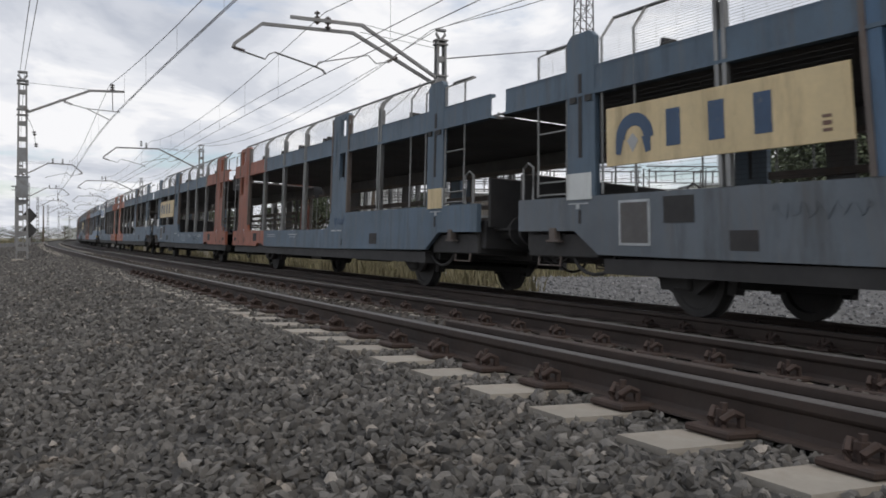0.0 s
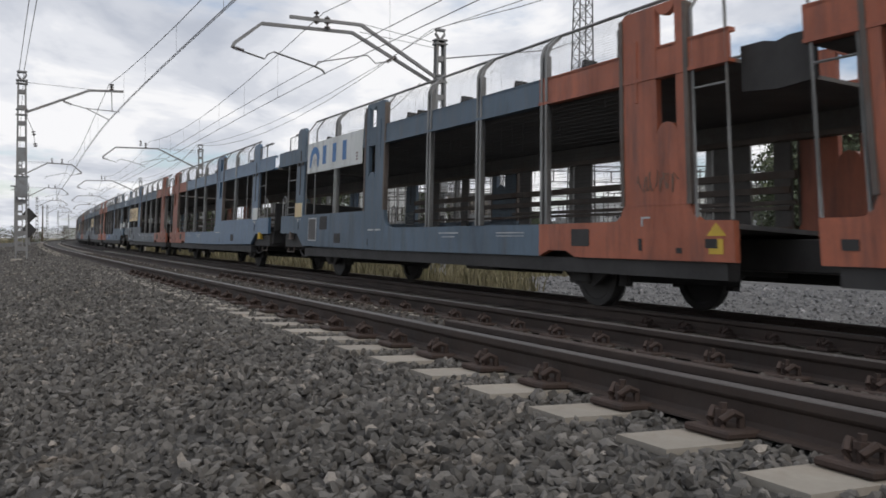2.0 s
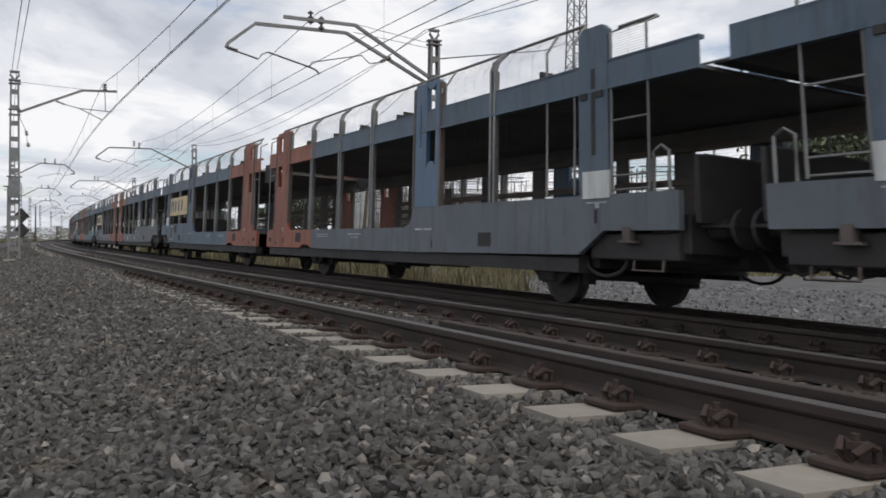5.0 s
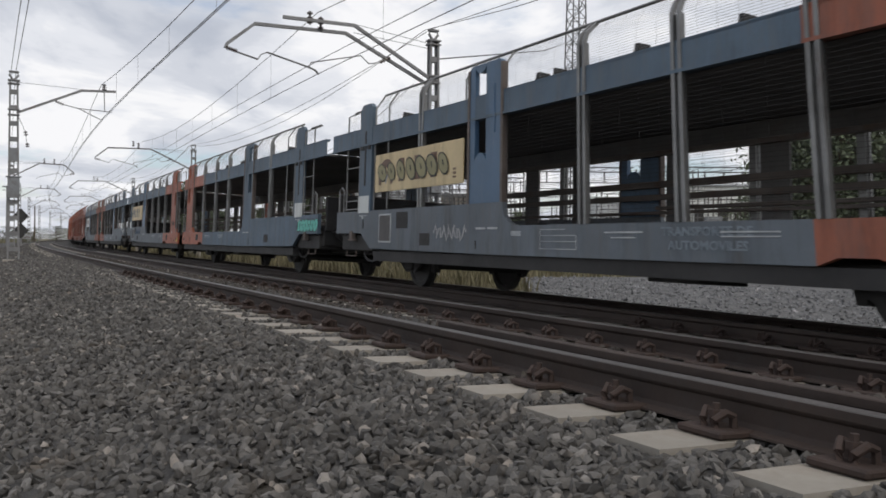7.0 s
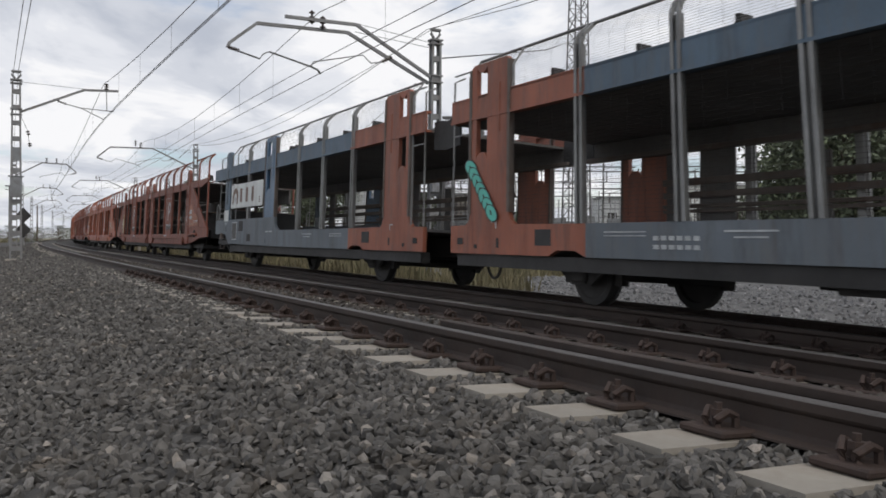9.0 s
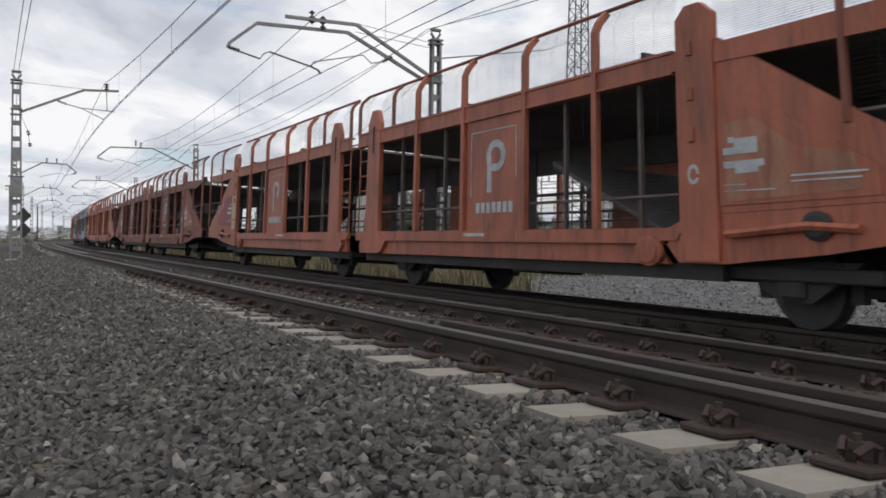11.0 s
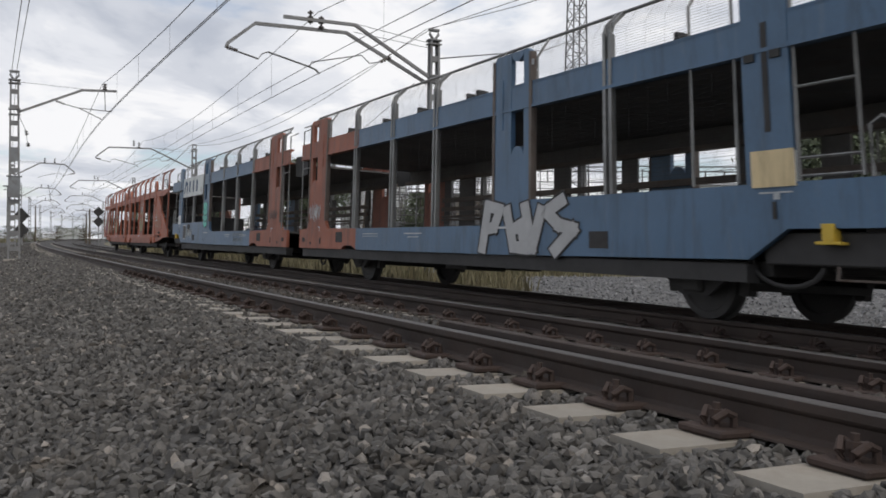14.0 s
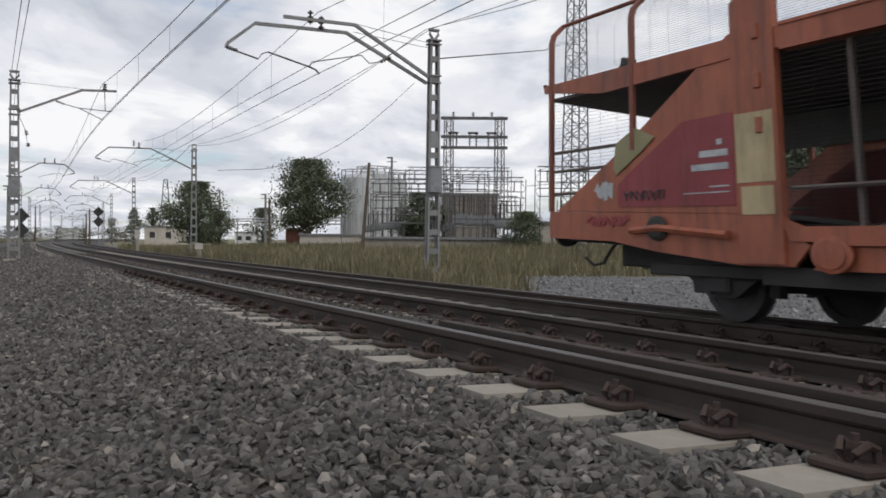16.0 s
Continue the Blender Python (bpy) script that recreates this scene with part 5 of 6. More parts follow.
def overhead_mast(s, d, side, first):
    """Steel mast whose cantilever reaches over the track: side -1 reaches towards the camera's side. Heights are over the near rail."""
    x, y, z, a = ground_at(s, d)
    root = tagged(new("overhead_line_mast"), "grey lattice steel railway mast with a bent cantilever arm", "railway mast", "masts along the line")
    root.matrix_basis = pose(x, y, z, 0, 0, math.degrees(a))
    at_ = lambda u, h, dy=0.0: (side * u, dy, h - z)
    top = (6.62 if side < 0 else 6.36) - z
    bm = bmesh.new()
    lattice_legs(bm, top, 0.37, 0.24, 0.15, 0.58, 0.045)
    part("lattice_shaft", bm, MAT["mast"], root)
    part("cap_loop", tube([(-0.02, 0, top), (-0.15, 0, top + 0.17), (-0.13, 0, top + 0.27), (0.13, 0, top + 0.27), (0.15, 0, top + 0.17), (0.02, 0, top)], r=0.04), MAT["mast"], root)
    part("cap_bar", box((-0.17, 0.17, -0.05, 0.05, top + 0.26, top + 0.33), bevel=0.01), MAT["mast"], root)
    for h in (top - 0.05, top - 0.17, top - 1.12, top - 1.32):
        part("collar", box((-0.2, 0.2, -0.14, 0.14, h, h + 0.05), bevel=0.006), MAT["mast"], root)
    rod = lambda *runs, r=0.018: tube(*[[at_(*p) for p in run] for run in runs], r=r, sides=6)
    if side < 0 or not first:
        arms = [[(0.2, 5.3), (2.8, 6.52), (5.45, 6.47), (6.2, 5.85), (6.25, 5.72)]]
        if side < 0 and first:
            arms.append([(0.2, 5.47), (2.58, 6.74), (4.7, 6.72)])
        if side > 0:
            arms = [[(0.15, 5.2), (1.9, 6.2), (3.6, 6.15), (4.25, 5.6), (4.3, 5.5)]]
        for k, run in enumerate(arms):
            part("cantilever_arm", tube([at_(u, h, 0.07 - 0.14 * k) for u, h in run], r=0.062, square=True), MAT["mast"], root)
        tip, reach = arms[0][-1], arms[0][-1][0] - 6.25
        for u, h in ((3.9, 6.62), (3.58, 6.5)) if side < 0 else ((2.2, 6.2), (2.9, 6.2)):
            bm = bmesh.new()
            add_insulator(bm, at_(u, h), at_(u, h + 0.38), 0.085, 3)
            part("insulator", bm, MAT["glassy"], root, "brown ribbed insulator")
        bm = bmesh.new()
        add_insulator(bm, at_(*tip), at_(tip[0] - 0.3, tip[1] - 0.07), 0.055)
        part("insulator", bm, MAT["glassy"], root, "brown ribbed insulator")
        drop = tip[1] - 5.72
        for dy in (-0.035, 0.035):
            part("registration_arm", tube([at_(u + reach, h + drop, dy) for u, h in ((5.95, 5.63), (5.38, 5.49), (5.29, 5.63), (5.12, 5.71), (3.93, 5.42), (3.73, 5.35), (3.63, 5.24))], r=0.016, sides=6), MAT["mast"], root)
        if side < 0:
            bm = bmesh.new()
            add_insulator(bm, at_(1.42, 5.95), at_(1.75, 5.77), 0.05, 4)
            part("insulator", bm, MAT["glassy"], root, "brown ribbed insulator")
            part("registration_arm", rod([(1.75, 5.77), (2.1, 5.7), (2.35, 5.91), (3.85, 5.56), (3.91, 5.44)]), MAT["mast"], root)
        part("stay_wire", rod([(0.12, 6.5), (2.6, 6.8 if first else 6.56)] if side < 0 else [(0.1, 6.25), (1.9, 6.25)], r=0.008), MAT["wire"], root)
        part("stay_wire", rod([(0.12, 6.35), (2.6, 6.55)] if side < 0 else [(0.1, 6.1), (1.9, 6.2)], r=0.008), MAT["wire"], root)
    else:
        part("cantilever_arm", tube([at_(u, h) for u, h in ((0.1, 5.15), (2.32, 6.16), (3.55, 6.22))], r=0.058, square=True), MAT["mast"], root)
        bm = bmesh.new()
        add_insulator(bm, at_(3.12, 6.22), at_(3.12, 6.48), 0.085, 3)
        part("insulator", bm, MAT["glassy"], root, "brown ribbed insulator")
        bm = bmesh.new()
        add_insulator(bm, at_(1.4, 5.68), at_(1.7, 5.58), 0.05, 4)
        part("insulator", bm, MAT["glassy"], root, "brown ribbed insulator")
        part("registration_arm", rod([(1.25, 5.74), (1.7, 5.58), (2.2, 5.47), (3.4, 5.42)], [(2.2, 5.47), (3.03, 5.09)], [(3.12, 6.22), (3.14, 5.44)]), MAT["mast"], root)
        part("stay_wire", rod([(0.1, 6.28), (2.4, 6.2)], r=0.008), MAT["wire"], root)
        bm = bmesh.new()
        add_insulator(bm, at_(0.38, 4.5), at_(0.42, 4.32), 0.07, 2)
        add_insulator(bm, at_(0.45, 4.05), at_(0.47, 3.9), 0.07, 2)
        part("hanging_insulator", bm, MAT["glassy"], root)
        part("hanging_wire", rod([(0.12, 5.1), (0.38, 4.5), (0.46, 3.9)], r=0.01), MAT["wire"], root)
    if first:
        part("signal_box", box((-0.2, 0.2, -0.26, -0.1, 2.0 - z, 2.75 - z), bevel=0.01), MAT["machine"], root, "small grey box strapped to the shaft")
        part("box_lid", box((-0.26, 0.26, -0.28, -0.09, 2.75 - z, 2.8 - z), bevel=0.01), MAT["machine"], root)
        part("number_plate", box((-0.14, 0.14, -0.105, -0.09, 3.35 - z, 3.85 - z)), MAT["machine"], root)
        part("footing", box((-0.36, 0.36, -0.32, 0.32, -0.3, 0.05), bevel=0.03), MAT["concrete"], root)
    return root


SPAN = 37.3
RIGHT = [23.6 + SPAN * i for i in range(9)]
LEFT = [35.9 + SPAN * i for i in range(9)]
for i, s in enumerate(RIGHT):
    overhead_mast(s, 12.03, -1, i == 0)
for i, s in enumerate(LEFT):
    overhead_mast(s, 0.87, 1, i == 0)


def wire_run(supports, off, zc, zm, label, twin):
    """Contact wires, messenger wire and droppers over one track; twin: place of the second contact wire."""
    root = tagged(new("catenary"), label, "overhead wire", "wires over the tracks")
    marks = [supports[0] - SPAN] + supports
    pts_c, pts_m, pts_t = [], [], []
    for k, (a, b) in enumerate(zip(marks, marks[1:])):
        for i in range(8):
            f = i / 8
            sway = 0.18 * math.cos(math.pi * (k + f))
            x, y, _ = line(a + (b - a) * f, off + sway)
            sag = 4 * f * (1 - f)
            pts_c.append((x, y, zc - 0.03 * sag))
            pts_m.append((x, y, zm - 0.75 * sag))
            x, y, _ = line(a + (b - a) * f, off + sway + twin[0])
            pts_t.append((x, y, zc + twin[1] - 0.03 * sag))
            if i and k < 4:
                part("dropper_wire", tube([pts_c[-1], pts_m[-1]], r=0.004, sides=3), MAT["wire"], root)
    part("contact_wire", tube(pts_c, r=0.011, sides=5), MAT["wire"], root)
    part("contact_wire", tube(pts_t, r=0.010, sides=5), MAT["wire"], root)
    part("messenger_wire", tube(pts_m, r=0.011, sides=5), MAT["wire"], root)
    return root


wire_run(RIGHT, 8.53, 5.24, 6.98, "copper contact wires with messenger over the train's track", (-0.28, 0.2))
wire_run(LEFT, 4.07, 5.09, 6.44, "copper contact wires with messenger over the empty track", (0.06, 0.02))


def feeder(supports, off, z, label, sag=0.7):
    root = tagged(new("feeder_wire"), label, "overhead wire", "wires over the tracks")
    bm = bmesh.new()
    marks = [supports[0] - 40] + supports
    add_tube(bm, [(*line(a + (b - a) * i / 8, off)[:2], z - sag * 4 * (i / 8) * (1 - i / 8)) for a, b in zip(marks, marks[1:]) for i in range(8)], 0.010, 5)
    part("strand", bm, MAT["wire"], root)


feeder(RIGHT, 11.95, 6.95, "aluminium feeder wire along the mast tops")
feeder(RIGHT, 11.75, 6.9, "aluminium return wire beside the mast tops", 1.1)
feeder(LEFT, 0.78, 6.7, "aluminium feeder wire along the near masts")
feeder(LEFT, 0.94, 6.7, "aluminium feeder wire beside another strand")


# ---- signs, posts and small things by the line ----
FAR = 1.264


def at(px, depth):
    """Place straight ahead at a depth, from the view's own ruler."""
    return (px - 784) / LENS * depth * FAR, depth * FAR


def level(px, py, depth):
    return EYE[2] + (425.9 + (px - 784) * 0.0089 - py) / LENS * depth * FAR


def speed_sign(px, depth, py0, py1, label):
    x, y = at(px, depth)
    g = -0.72
    root = tagged(new("signal_post"), label, "railway sign")
    root.matrix_basis = pose(x, y, g)
    h = level(px, py0, depth) - g
    part("pole", tube([(0, 0, 0), (0, 0, h)], r=0.07), MAT["mast"], root)
    r = 0.5
    for k in range(2):
        z = h - 0.4 - k * 1.25
        part("diamond_plate", plate([(0, z - 0.7), (0.7, z), (0, z + 0.7), (-0.7, z)], -0.1, -0.06), MAT["under"], root, "dark diamond plate")


speed_sign(174, 88, 370, 420, "post with two dark diamond plates")
speed_sign(38, 60, 374, 410, "post with dark diamond plates near a mast")
for px, depth, h in ((243, 62, 1.95), (352, 42, 0.95)):
    x, y = at(px, depth)
    o = new("marker_post")
    tagged(o, "pale concrete marker post at the grass edge", "marker post")
    o.matrix_basis = pose(x, y, profile(11.1) + 0.05)
    part("shaft", box((-0.11, 0.11, -0.08, 0.08, 0, h), bevel=0.015), MAT["concrete"], o)
    part("head", box((-0.24, 0.24, -0.1, -0.08, h * 0.62, h)), MAT["wall"], o)
o = tagged(new("plastic_crate"), "yellow-green plastic crate lying in the grass edge", "crate")
o.matrix_basis = pose(*at(611, 21.5), -0.70, 0, 0, 12)
part("body", box((-0.24, 0.24, -0.15, 0.15, 0, 0.03), (-0.24, -0.22, -0.15, 0.15, 0, 0.14), (0.22, 0.24, -0.15, 0.15, 0, 0.14), (-0.24, 0.24, -0.15, -0.13, 0, 0.14), (-0.24, 0.24, 0.13, 0.15, 0, 0.14)), MAT["vest"], o)
for px, depth in ((673, 20.5), (712, 19.5)):
    o = tagged(new("white_stone"), "pale broken stone lying at the ballast edge", "stone")
    o.matrix_basis = pose(*at(px, depth), -0.66)
    bm = bmesh.new()
    bmesh.ops.create_icosphere(bm, subdivisions=1, radius=0.09)
    for v in bm.verts:
        v.co *= random.uniform(0.7, 1.2)
        v.co.z *= 0.6
    part("block", bm, MAT["white"], o)


# ---- grass ----
def grass(name, count, rule, seed, label):
    rng = np.random.default_rng(seed)
    s, d, h = rule(rng, count)
    n = len(s)
    a = TURN - BEND * s
    x = -(np.cos(a) - math.cos(TURN)) / BEND + d * np.cos(a)
    y = -(np.sin(a) - math.sin(TURN)) / BEND + d * np.sin(a)
    z = np.array([profile(v) for v in d]) - 0.13
    ang = rng.uniform(0, 2 * np.pi, n)
    w = rng.uniform(0.008, 0.022, n) * (1 + np.hypot(x, y) * 0.02)
    lean = rng.normal(0, 0.22, (n, 2)) * h[:, None]
    c, sn = np.cos(ang) * w, np.sin(ang) * w
    v = np.zeros((n, 5, 3))
    v[:, 0] = np.stack([x - c, y - sn, z], 1)
    v[:, 1] = np.stack([x + c, y + sn, z], 1)
    v[:, 2] = np.stack([x + c * 0.8 + lean[:, 0] * 0.4, y + sn * 0.8 + lean[:, 1] * 0.4, z + h * 0.6], 1)
    v[:, 3] = np.stack([x - c * 0.8 + lean[:, 0] * 0.4, y - sn * 0.8 + lean[:, 1] * 0.4, z + h * 0.6], 1)
    v[:, 4] = np.stack([x + lean[:, 0], y + lean[:, 1], z + h], 1)
    base = 5 * np.arange(n)
    faces = [tuple(r) for r in np.stack([base, base + 1, base + 2, base + 3], 1).tolist()] + [tuple(r) for r in np.stack([base + 3, base + 2, base + 4], 1).tolist()]
    me = mesh_of(name, v.reshape(-1, 3).tolist(), faces, MAT["grass"])
    return tagged(new(name, me), label, "grass", kind="stuff")


def verge(rng, n):
    s = rng.uniform(-12, 105, n)
    d = 11.0 + 36 * rng.random(n) ** 1.35
    keep = (s > 1.58 * d - 0.6 + 0.6 * np.sin(1.3 * d)) | (s > 42.7 - 0.9 * d)
    s, d = s[keep], d[keep]
    n = len(s)
    patch = np.sin(s * 0.9) * np.sin(d * 0.7) + 0.5 * np.sin(s * 2.3 + d)
    return s, d, rng.uniform(0.3, 0.8, n) * (1 + 0.3 * patch)


def far_left(rng, n):
    s = rng.uniform(70, 220, n)
    d = rng.uniform(-30, -6, n)
    return s, d, rng.uniform(0.3, 0.9, n)


grass("verge_grass", 85000, verge, 7, "tall dry olive and straw-coloured grass on the verge")
grass("far_bank_grass", 5000, far_left, 8, "rough grass on the bank left of the line")


# ---- trees ----
def tree(px, depth, py_top, wide, seed, label, cone=False, leaves=2600, tint="leaf", low=0.18):
    rng = np.random.default_rng(seed)
    x, y = at(px, depth)
    h = level(px, py_top, depth) + 0.95
    wide, leaves = wide * 1.15, int(leaves * 1.3)
    root = tagged(new("tree"), label, "tree", "trees beyond the line")
    root.matrix_basis = pose(x, y, -0.97)
    trunk = bmesh.new()
    add_tube(trunk, [(0, 0, 0), (0.05, 0, h * 0.25), (-0.05, 0.05, h * 0.55), (0, 0, h * 0.8)], [h * 0.035, h * 0.026, h * 0.016, h * 0.006], 8)
    centres = []
    for i in range(64 if not cone else 12):
        f = low + (0.94 - low) * rng.random()
        ang = rng.uniform(0, 6.28)
        reach = wide / 2 * (0.9 if not cone else 0.7) * math.sin(math.pi * min(0.95, max(0.12, f - 0.04))) ** 1.05 * rng.uniform(0.5, 1.0) * ((1.05 - f) if cone else min(1.0, 2.1 * (1.03 - f)))
        p = (reach * math.cos(ang), reach * math.sin(ang), h * (f + 0.06))
        add_tube(trunk, [(0, 0, h * f * 0.75), (p[0] * 0.5, p[1] * 0.5, h * f * 0.93), p], [h * 0.012, h * 0.008, h * 0.003], 5)
        centres.append((*p, rng.uniform(0.05, 0.12) * min(wide, h)))
    for i in range(10):
        centres.append((rng.normal(0, wide * 0.1), rng.normal(0, wide * 0.1), h * rng.uniform(0.35, 0.9), 0.14 * min(wide, h)))
    part("trunk", trunk, MAT["bark"], root)
    cs = np.array(centres)
    k = rng.integers(0, len(cs), leaves)
    p = rng.normal(size=(leaves, 3))
    p = cs[k, :3] + p * cs[k, 3:4] * 0.75 * np.array([1.2, 1.2, 0.8])
    p[:, 2] = np.maximum(np.where(p[:, 2] > h * 0.97, 1.7 * h * 0.97 - 0.7 * p[:, 2], p[:, 2]), h * 0.1)
    u = rng.normal(size=(leaves, 3))
    u /= np.linalg.norm(u, axis=1, keepdims=True)
    w = np.cross(u, rng.normal(size=(leaves, 3)))
    w /= np.linalg.norm(w, axis=1, keepdims=True)
    size = rng.uniform(0.010, 0.023, (leaves, 1)) * min(h, 9)
    v = np.stack([p - u * size, p + w * size * 0.55, p + u * size, p - w * size * 0.55], 1).reshape(-1, 3)
    f = (np.array([0, 1, 2, 3]) + 4 * np.arange(leaves)[:, None]).tolist()
    part("crown", mesh_of("crown", v.tolist(), f, MAT[tint]), parent=root)
    return root


tree(545, 82, 278, 8.6, 1, "broad dark green tree with an open crown", leaves=14000, low=0.24)
tree(346, 92, 318, 8.0, 2, "dense dark green tree beyond the line", leaves=12000, low=0.04)
tree(388, 88, 372, 4.6, 3, "low dark green bushy tree", leaves=6000, low=0.04)
tree(468, 96, 366, 5.2, 4, "small green tree by a pole", leaves=5000, low=0.06)
tree(237, 130, 366, 2.8, 5, "narrow dark green tree", leaves=3000, low=0.03)
tree(270, 130, 366, 3.4, 6, "narrow dark green tree", leaves=3000, low=0.03)
tree(197, 150, 384, 3.5, 7, "pointed dark conifer beyond the track", True, 1400)
for i, px in enumerate((60, 100, 148, 205, 222, 312)):
    tree(px, 190 + 6 * i, 402 - 3 * (i % 3), 12 + 2 * (i % 2), 20 + i, "distant dark green tree on the skyline", leaves=2200, low=0.02)
for i, px in enumerate((-30, 14, 40)):
    tree(px, 150, 396 + 3 * i, 10, 30 + i, "distant dark green tree on the skyline", leaves=2200, low=0.02)
for i, (px, d, py, w) in enumerate(((1420, 40, 215, 8), (1500, 36, 170, 9), (1610, 36, 150, 10), (1700, 34, 170, 9), (930, 56, 372, 4.0), (1368, 60, 320, 7), (742, 60, 338, 4.5))):
    tree(px, d, py, w, 40 + i, "dark green tree beside the substation", leaves=9000, low=0.03)


# ---- substation and buildings ----
def lattice_tower(px, depth, py_top, w0, w1, name, label, panels=12, r=0.05, base=-0.95):
    x, y = at(px, depth)
    h = level(px, py_top, depth) - base
    root = tagged(new(name), label, "lattice tower", "lattice towers of the substation")
    root.matrix_basis = pose(x, y, base, 0, 0, 20)
    brace = bmesh.new()
    c = lambda sx, sy, z: (sx * (w0 + (w1 - w0) * z / h) / 2, sy * (w0 + (w1 - w0) * z / h) / 2, z)
    for sx in (-1, 1):
        for sy in (-1, 1):
            part("leg", tube([c(sx, sy, 0), c(sx, sy, h)], r=r, square=True), MAT["yard"], root)
    for i in range(panels):
        a, b = h * i / panels, h * (i + 1) / panels
        for k in (-1, 1):
            p = ((k, -1), (k, 1)) if i % 2 else ((k, 1), (k, -1))
            add_tube(brace, [c(*p[0], a), c(*p[1], b)], r * 0.6, 4, True)
            p = ((-1, k), (1, k)) if i % 2 else ((1, k), (-1, k))
            add_tube(brace, [c(*p[0], a), c(*p[1], b)], r * 0.6, 4, True)
            add_tube(brace, [c(-1, k, b), c(1, k, b)], r * 0.5, 4, True)
    part("bracing", brace, MAT["yard"], root)
    return root, h


lattice_tower(1016, 46, -150, 1.5, 0.7, "lattice_pylon", "tall grey lattice pylon behind the tracks", 30, 0.05)
lattice_tower(292, 170, 318, 3.4, 0.8, "lattice_pylon", "distant grey lattice pylon", 9, 0.10)
GANTRY = 60
for px in (792, 882):
    lattice_tower(px, GANTRY, 208, 0.75, 0.6, "gantry_tower", "grey lattice tower of a substation gantry", 16, 0.045)
ga, gb = at(778, GANTRY)[0], at(896, GANTRY)[0]
gantry = tagged(new("gantry_beam"), "grey substation gantry beams with isolators", "gantry")
for py in (210, 243, 262):
    z = level(840, py, GANTRY)
    part("beam", box((ga, gb, GANTRY * FAR - 0.15, GANTRY * FAR + 0.15, z - 0.12, z + 0.12)), MAT["yard"], gantry)
for px in (800, 835, 868):
    xx = at(px, GANTRY)[0]
    bm = bmesh.new()
    for dx in (-0.28, 0.28):
        add_insulator(bm, (xx + dx, GANTRY * FAR, level(840, 262, GANTRY)), (xx + dx, GANTRY * FAR, level(840, 236, GANTRY)), 0.14, 6)
    add_tube(bm, [(xx - 0.45, GANTRY * FAR, level(840, 236, GANTRY)), (xx + 0.45, GANTRY * FAR, level(840, 236, GANTRY))], 0.1, 6)
    part("isolator", bm, MAT["glassy"], gantry)
    bm = bmesh.new()
    add_insulator(bm, (xx, GANTRY * FAR, level(840, 210, GANTRY)), (xx, GANTRY * FAR, level(840, 199, GANTRY)), 0.16, 3)
    part("post_insulator", bm, MAT["glassy"], gantry)

rng = random.Random(5)


def yard_frame(px0, px1, py, depth, label):
    """Low lattice portal of the switchyard with busbars and insulators."""
    root = tagged(new("switchyard_portal"), label, "switchyard portal", "portals of the substation")
    z = level((px0 + px1) / 2, py, depth)
    xa, xb = at(px0, depth)[0], at(px1, depth)[0]
    depth *= FAR
    bm = bmesh.new()
    n = max(2, int((xb - xa) / 1.0))
    for dy in (-0.25, 0.25):
        for dz in (-0.2, 0.2):
            add_tube(bm, [(xa, depth + dy, z + dz), (xb, depth + dy, z + dz)], 0.04, 4, True)
    for i in range(n):
        p, q = xa + (xb - xa) * i / n, xa + (xb - xa) * (i + 1) / n
        add_tube(bm, [(p, depth - 0.25, z - 0.2), (q, depth - 0.25, z + 0.2)], 0.025, 4, True)
        add_tube(bm, [(p, depth - 0.25, z + 0.2), (q, depth + 0.25, z + 0.2)], 0.025, 4, True)
    part("truss", bm, MAT["yard"], root)
    for x in (xa, xb, (xa + xb) / 2):
        bm = bmesh.new()
        for dx in (-0.22, 0.22):
            add_tube(bm, [(x + dx, depth, -0.95), (x + dx, depth, z)], 0.05, 4, True)
        zz, k = -0.6, 1
        while zz < z - 0.6:
            add_tube(bm, [(x - 0.22 * k, depth, zz), (x + 0.22 * k, depth, zz + 0.55)], 0.025, 4, True)
            zz, k = zz + 0.55, -k
        part("leg", bm, MAT["yard"], root)
    for i in range(max(3, int((xb - xa) / 1.5))):
        x = xa + (xb - xa) * (i + 0.5) / max(3, int((xb - xa) / 1.5))
        bm = bmesh.new()
        add_insulator(bm, (x, depth, z - 0.2), (x, depth, z - 1.1), 0.11, 6)
        part("string_insulator", bm, MAT["glassy"], root)
    for dz in (-1.15, -1.7, -2.4):
        part("busbar", tube([(xa, depth - 0.3, z + dz), (xb, depth - 0.3, z + dz)], r=0.045), MAT["yard"], root)


yard_frame(655, 790, 322, 62, "grey steel switchyard portal with hanging insulators")
yard_frame(795, 925, 318, 64, "grey steel switchyard portal with hanging insulators")
yard_frame(690, 860, 306, 72, "grey steel switchyard portal farther back")
yard_frame(660, 760, 345, 58, "low grey steel switchyard portal")
yard_frame(800, 915, 352, 57, "low grey steel switchyard portal")
yard_frame(720, 900, 300, 80, "grey steel switchyard portal farther back")
yard_frame(950, 1120, 300, 60, "grey steel switchyard portal with hanging insulators")
yard_frame(1130, 1330, 300, 56, "grey steel switchyard portal with hanging insulators")
yard_frame(1060, 1290, 340, 66, "grey steel switchyard portal farther back")


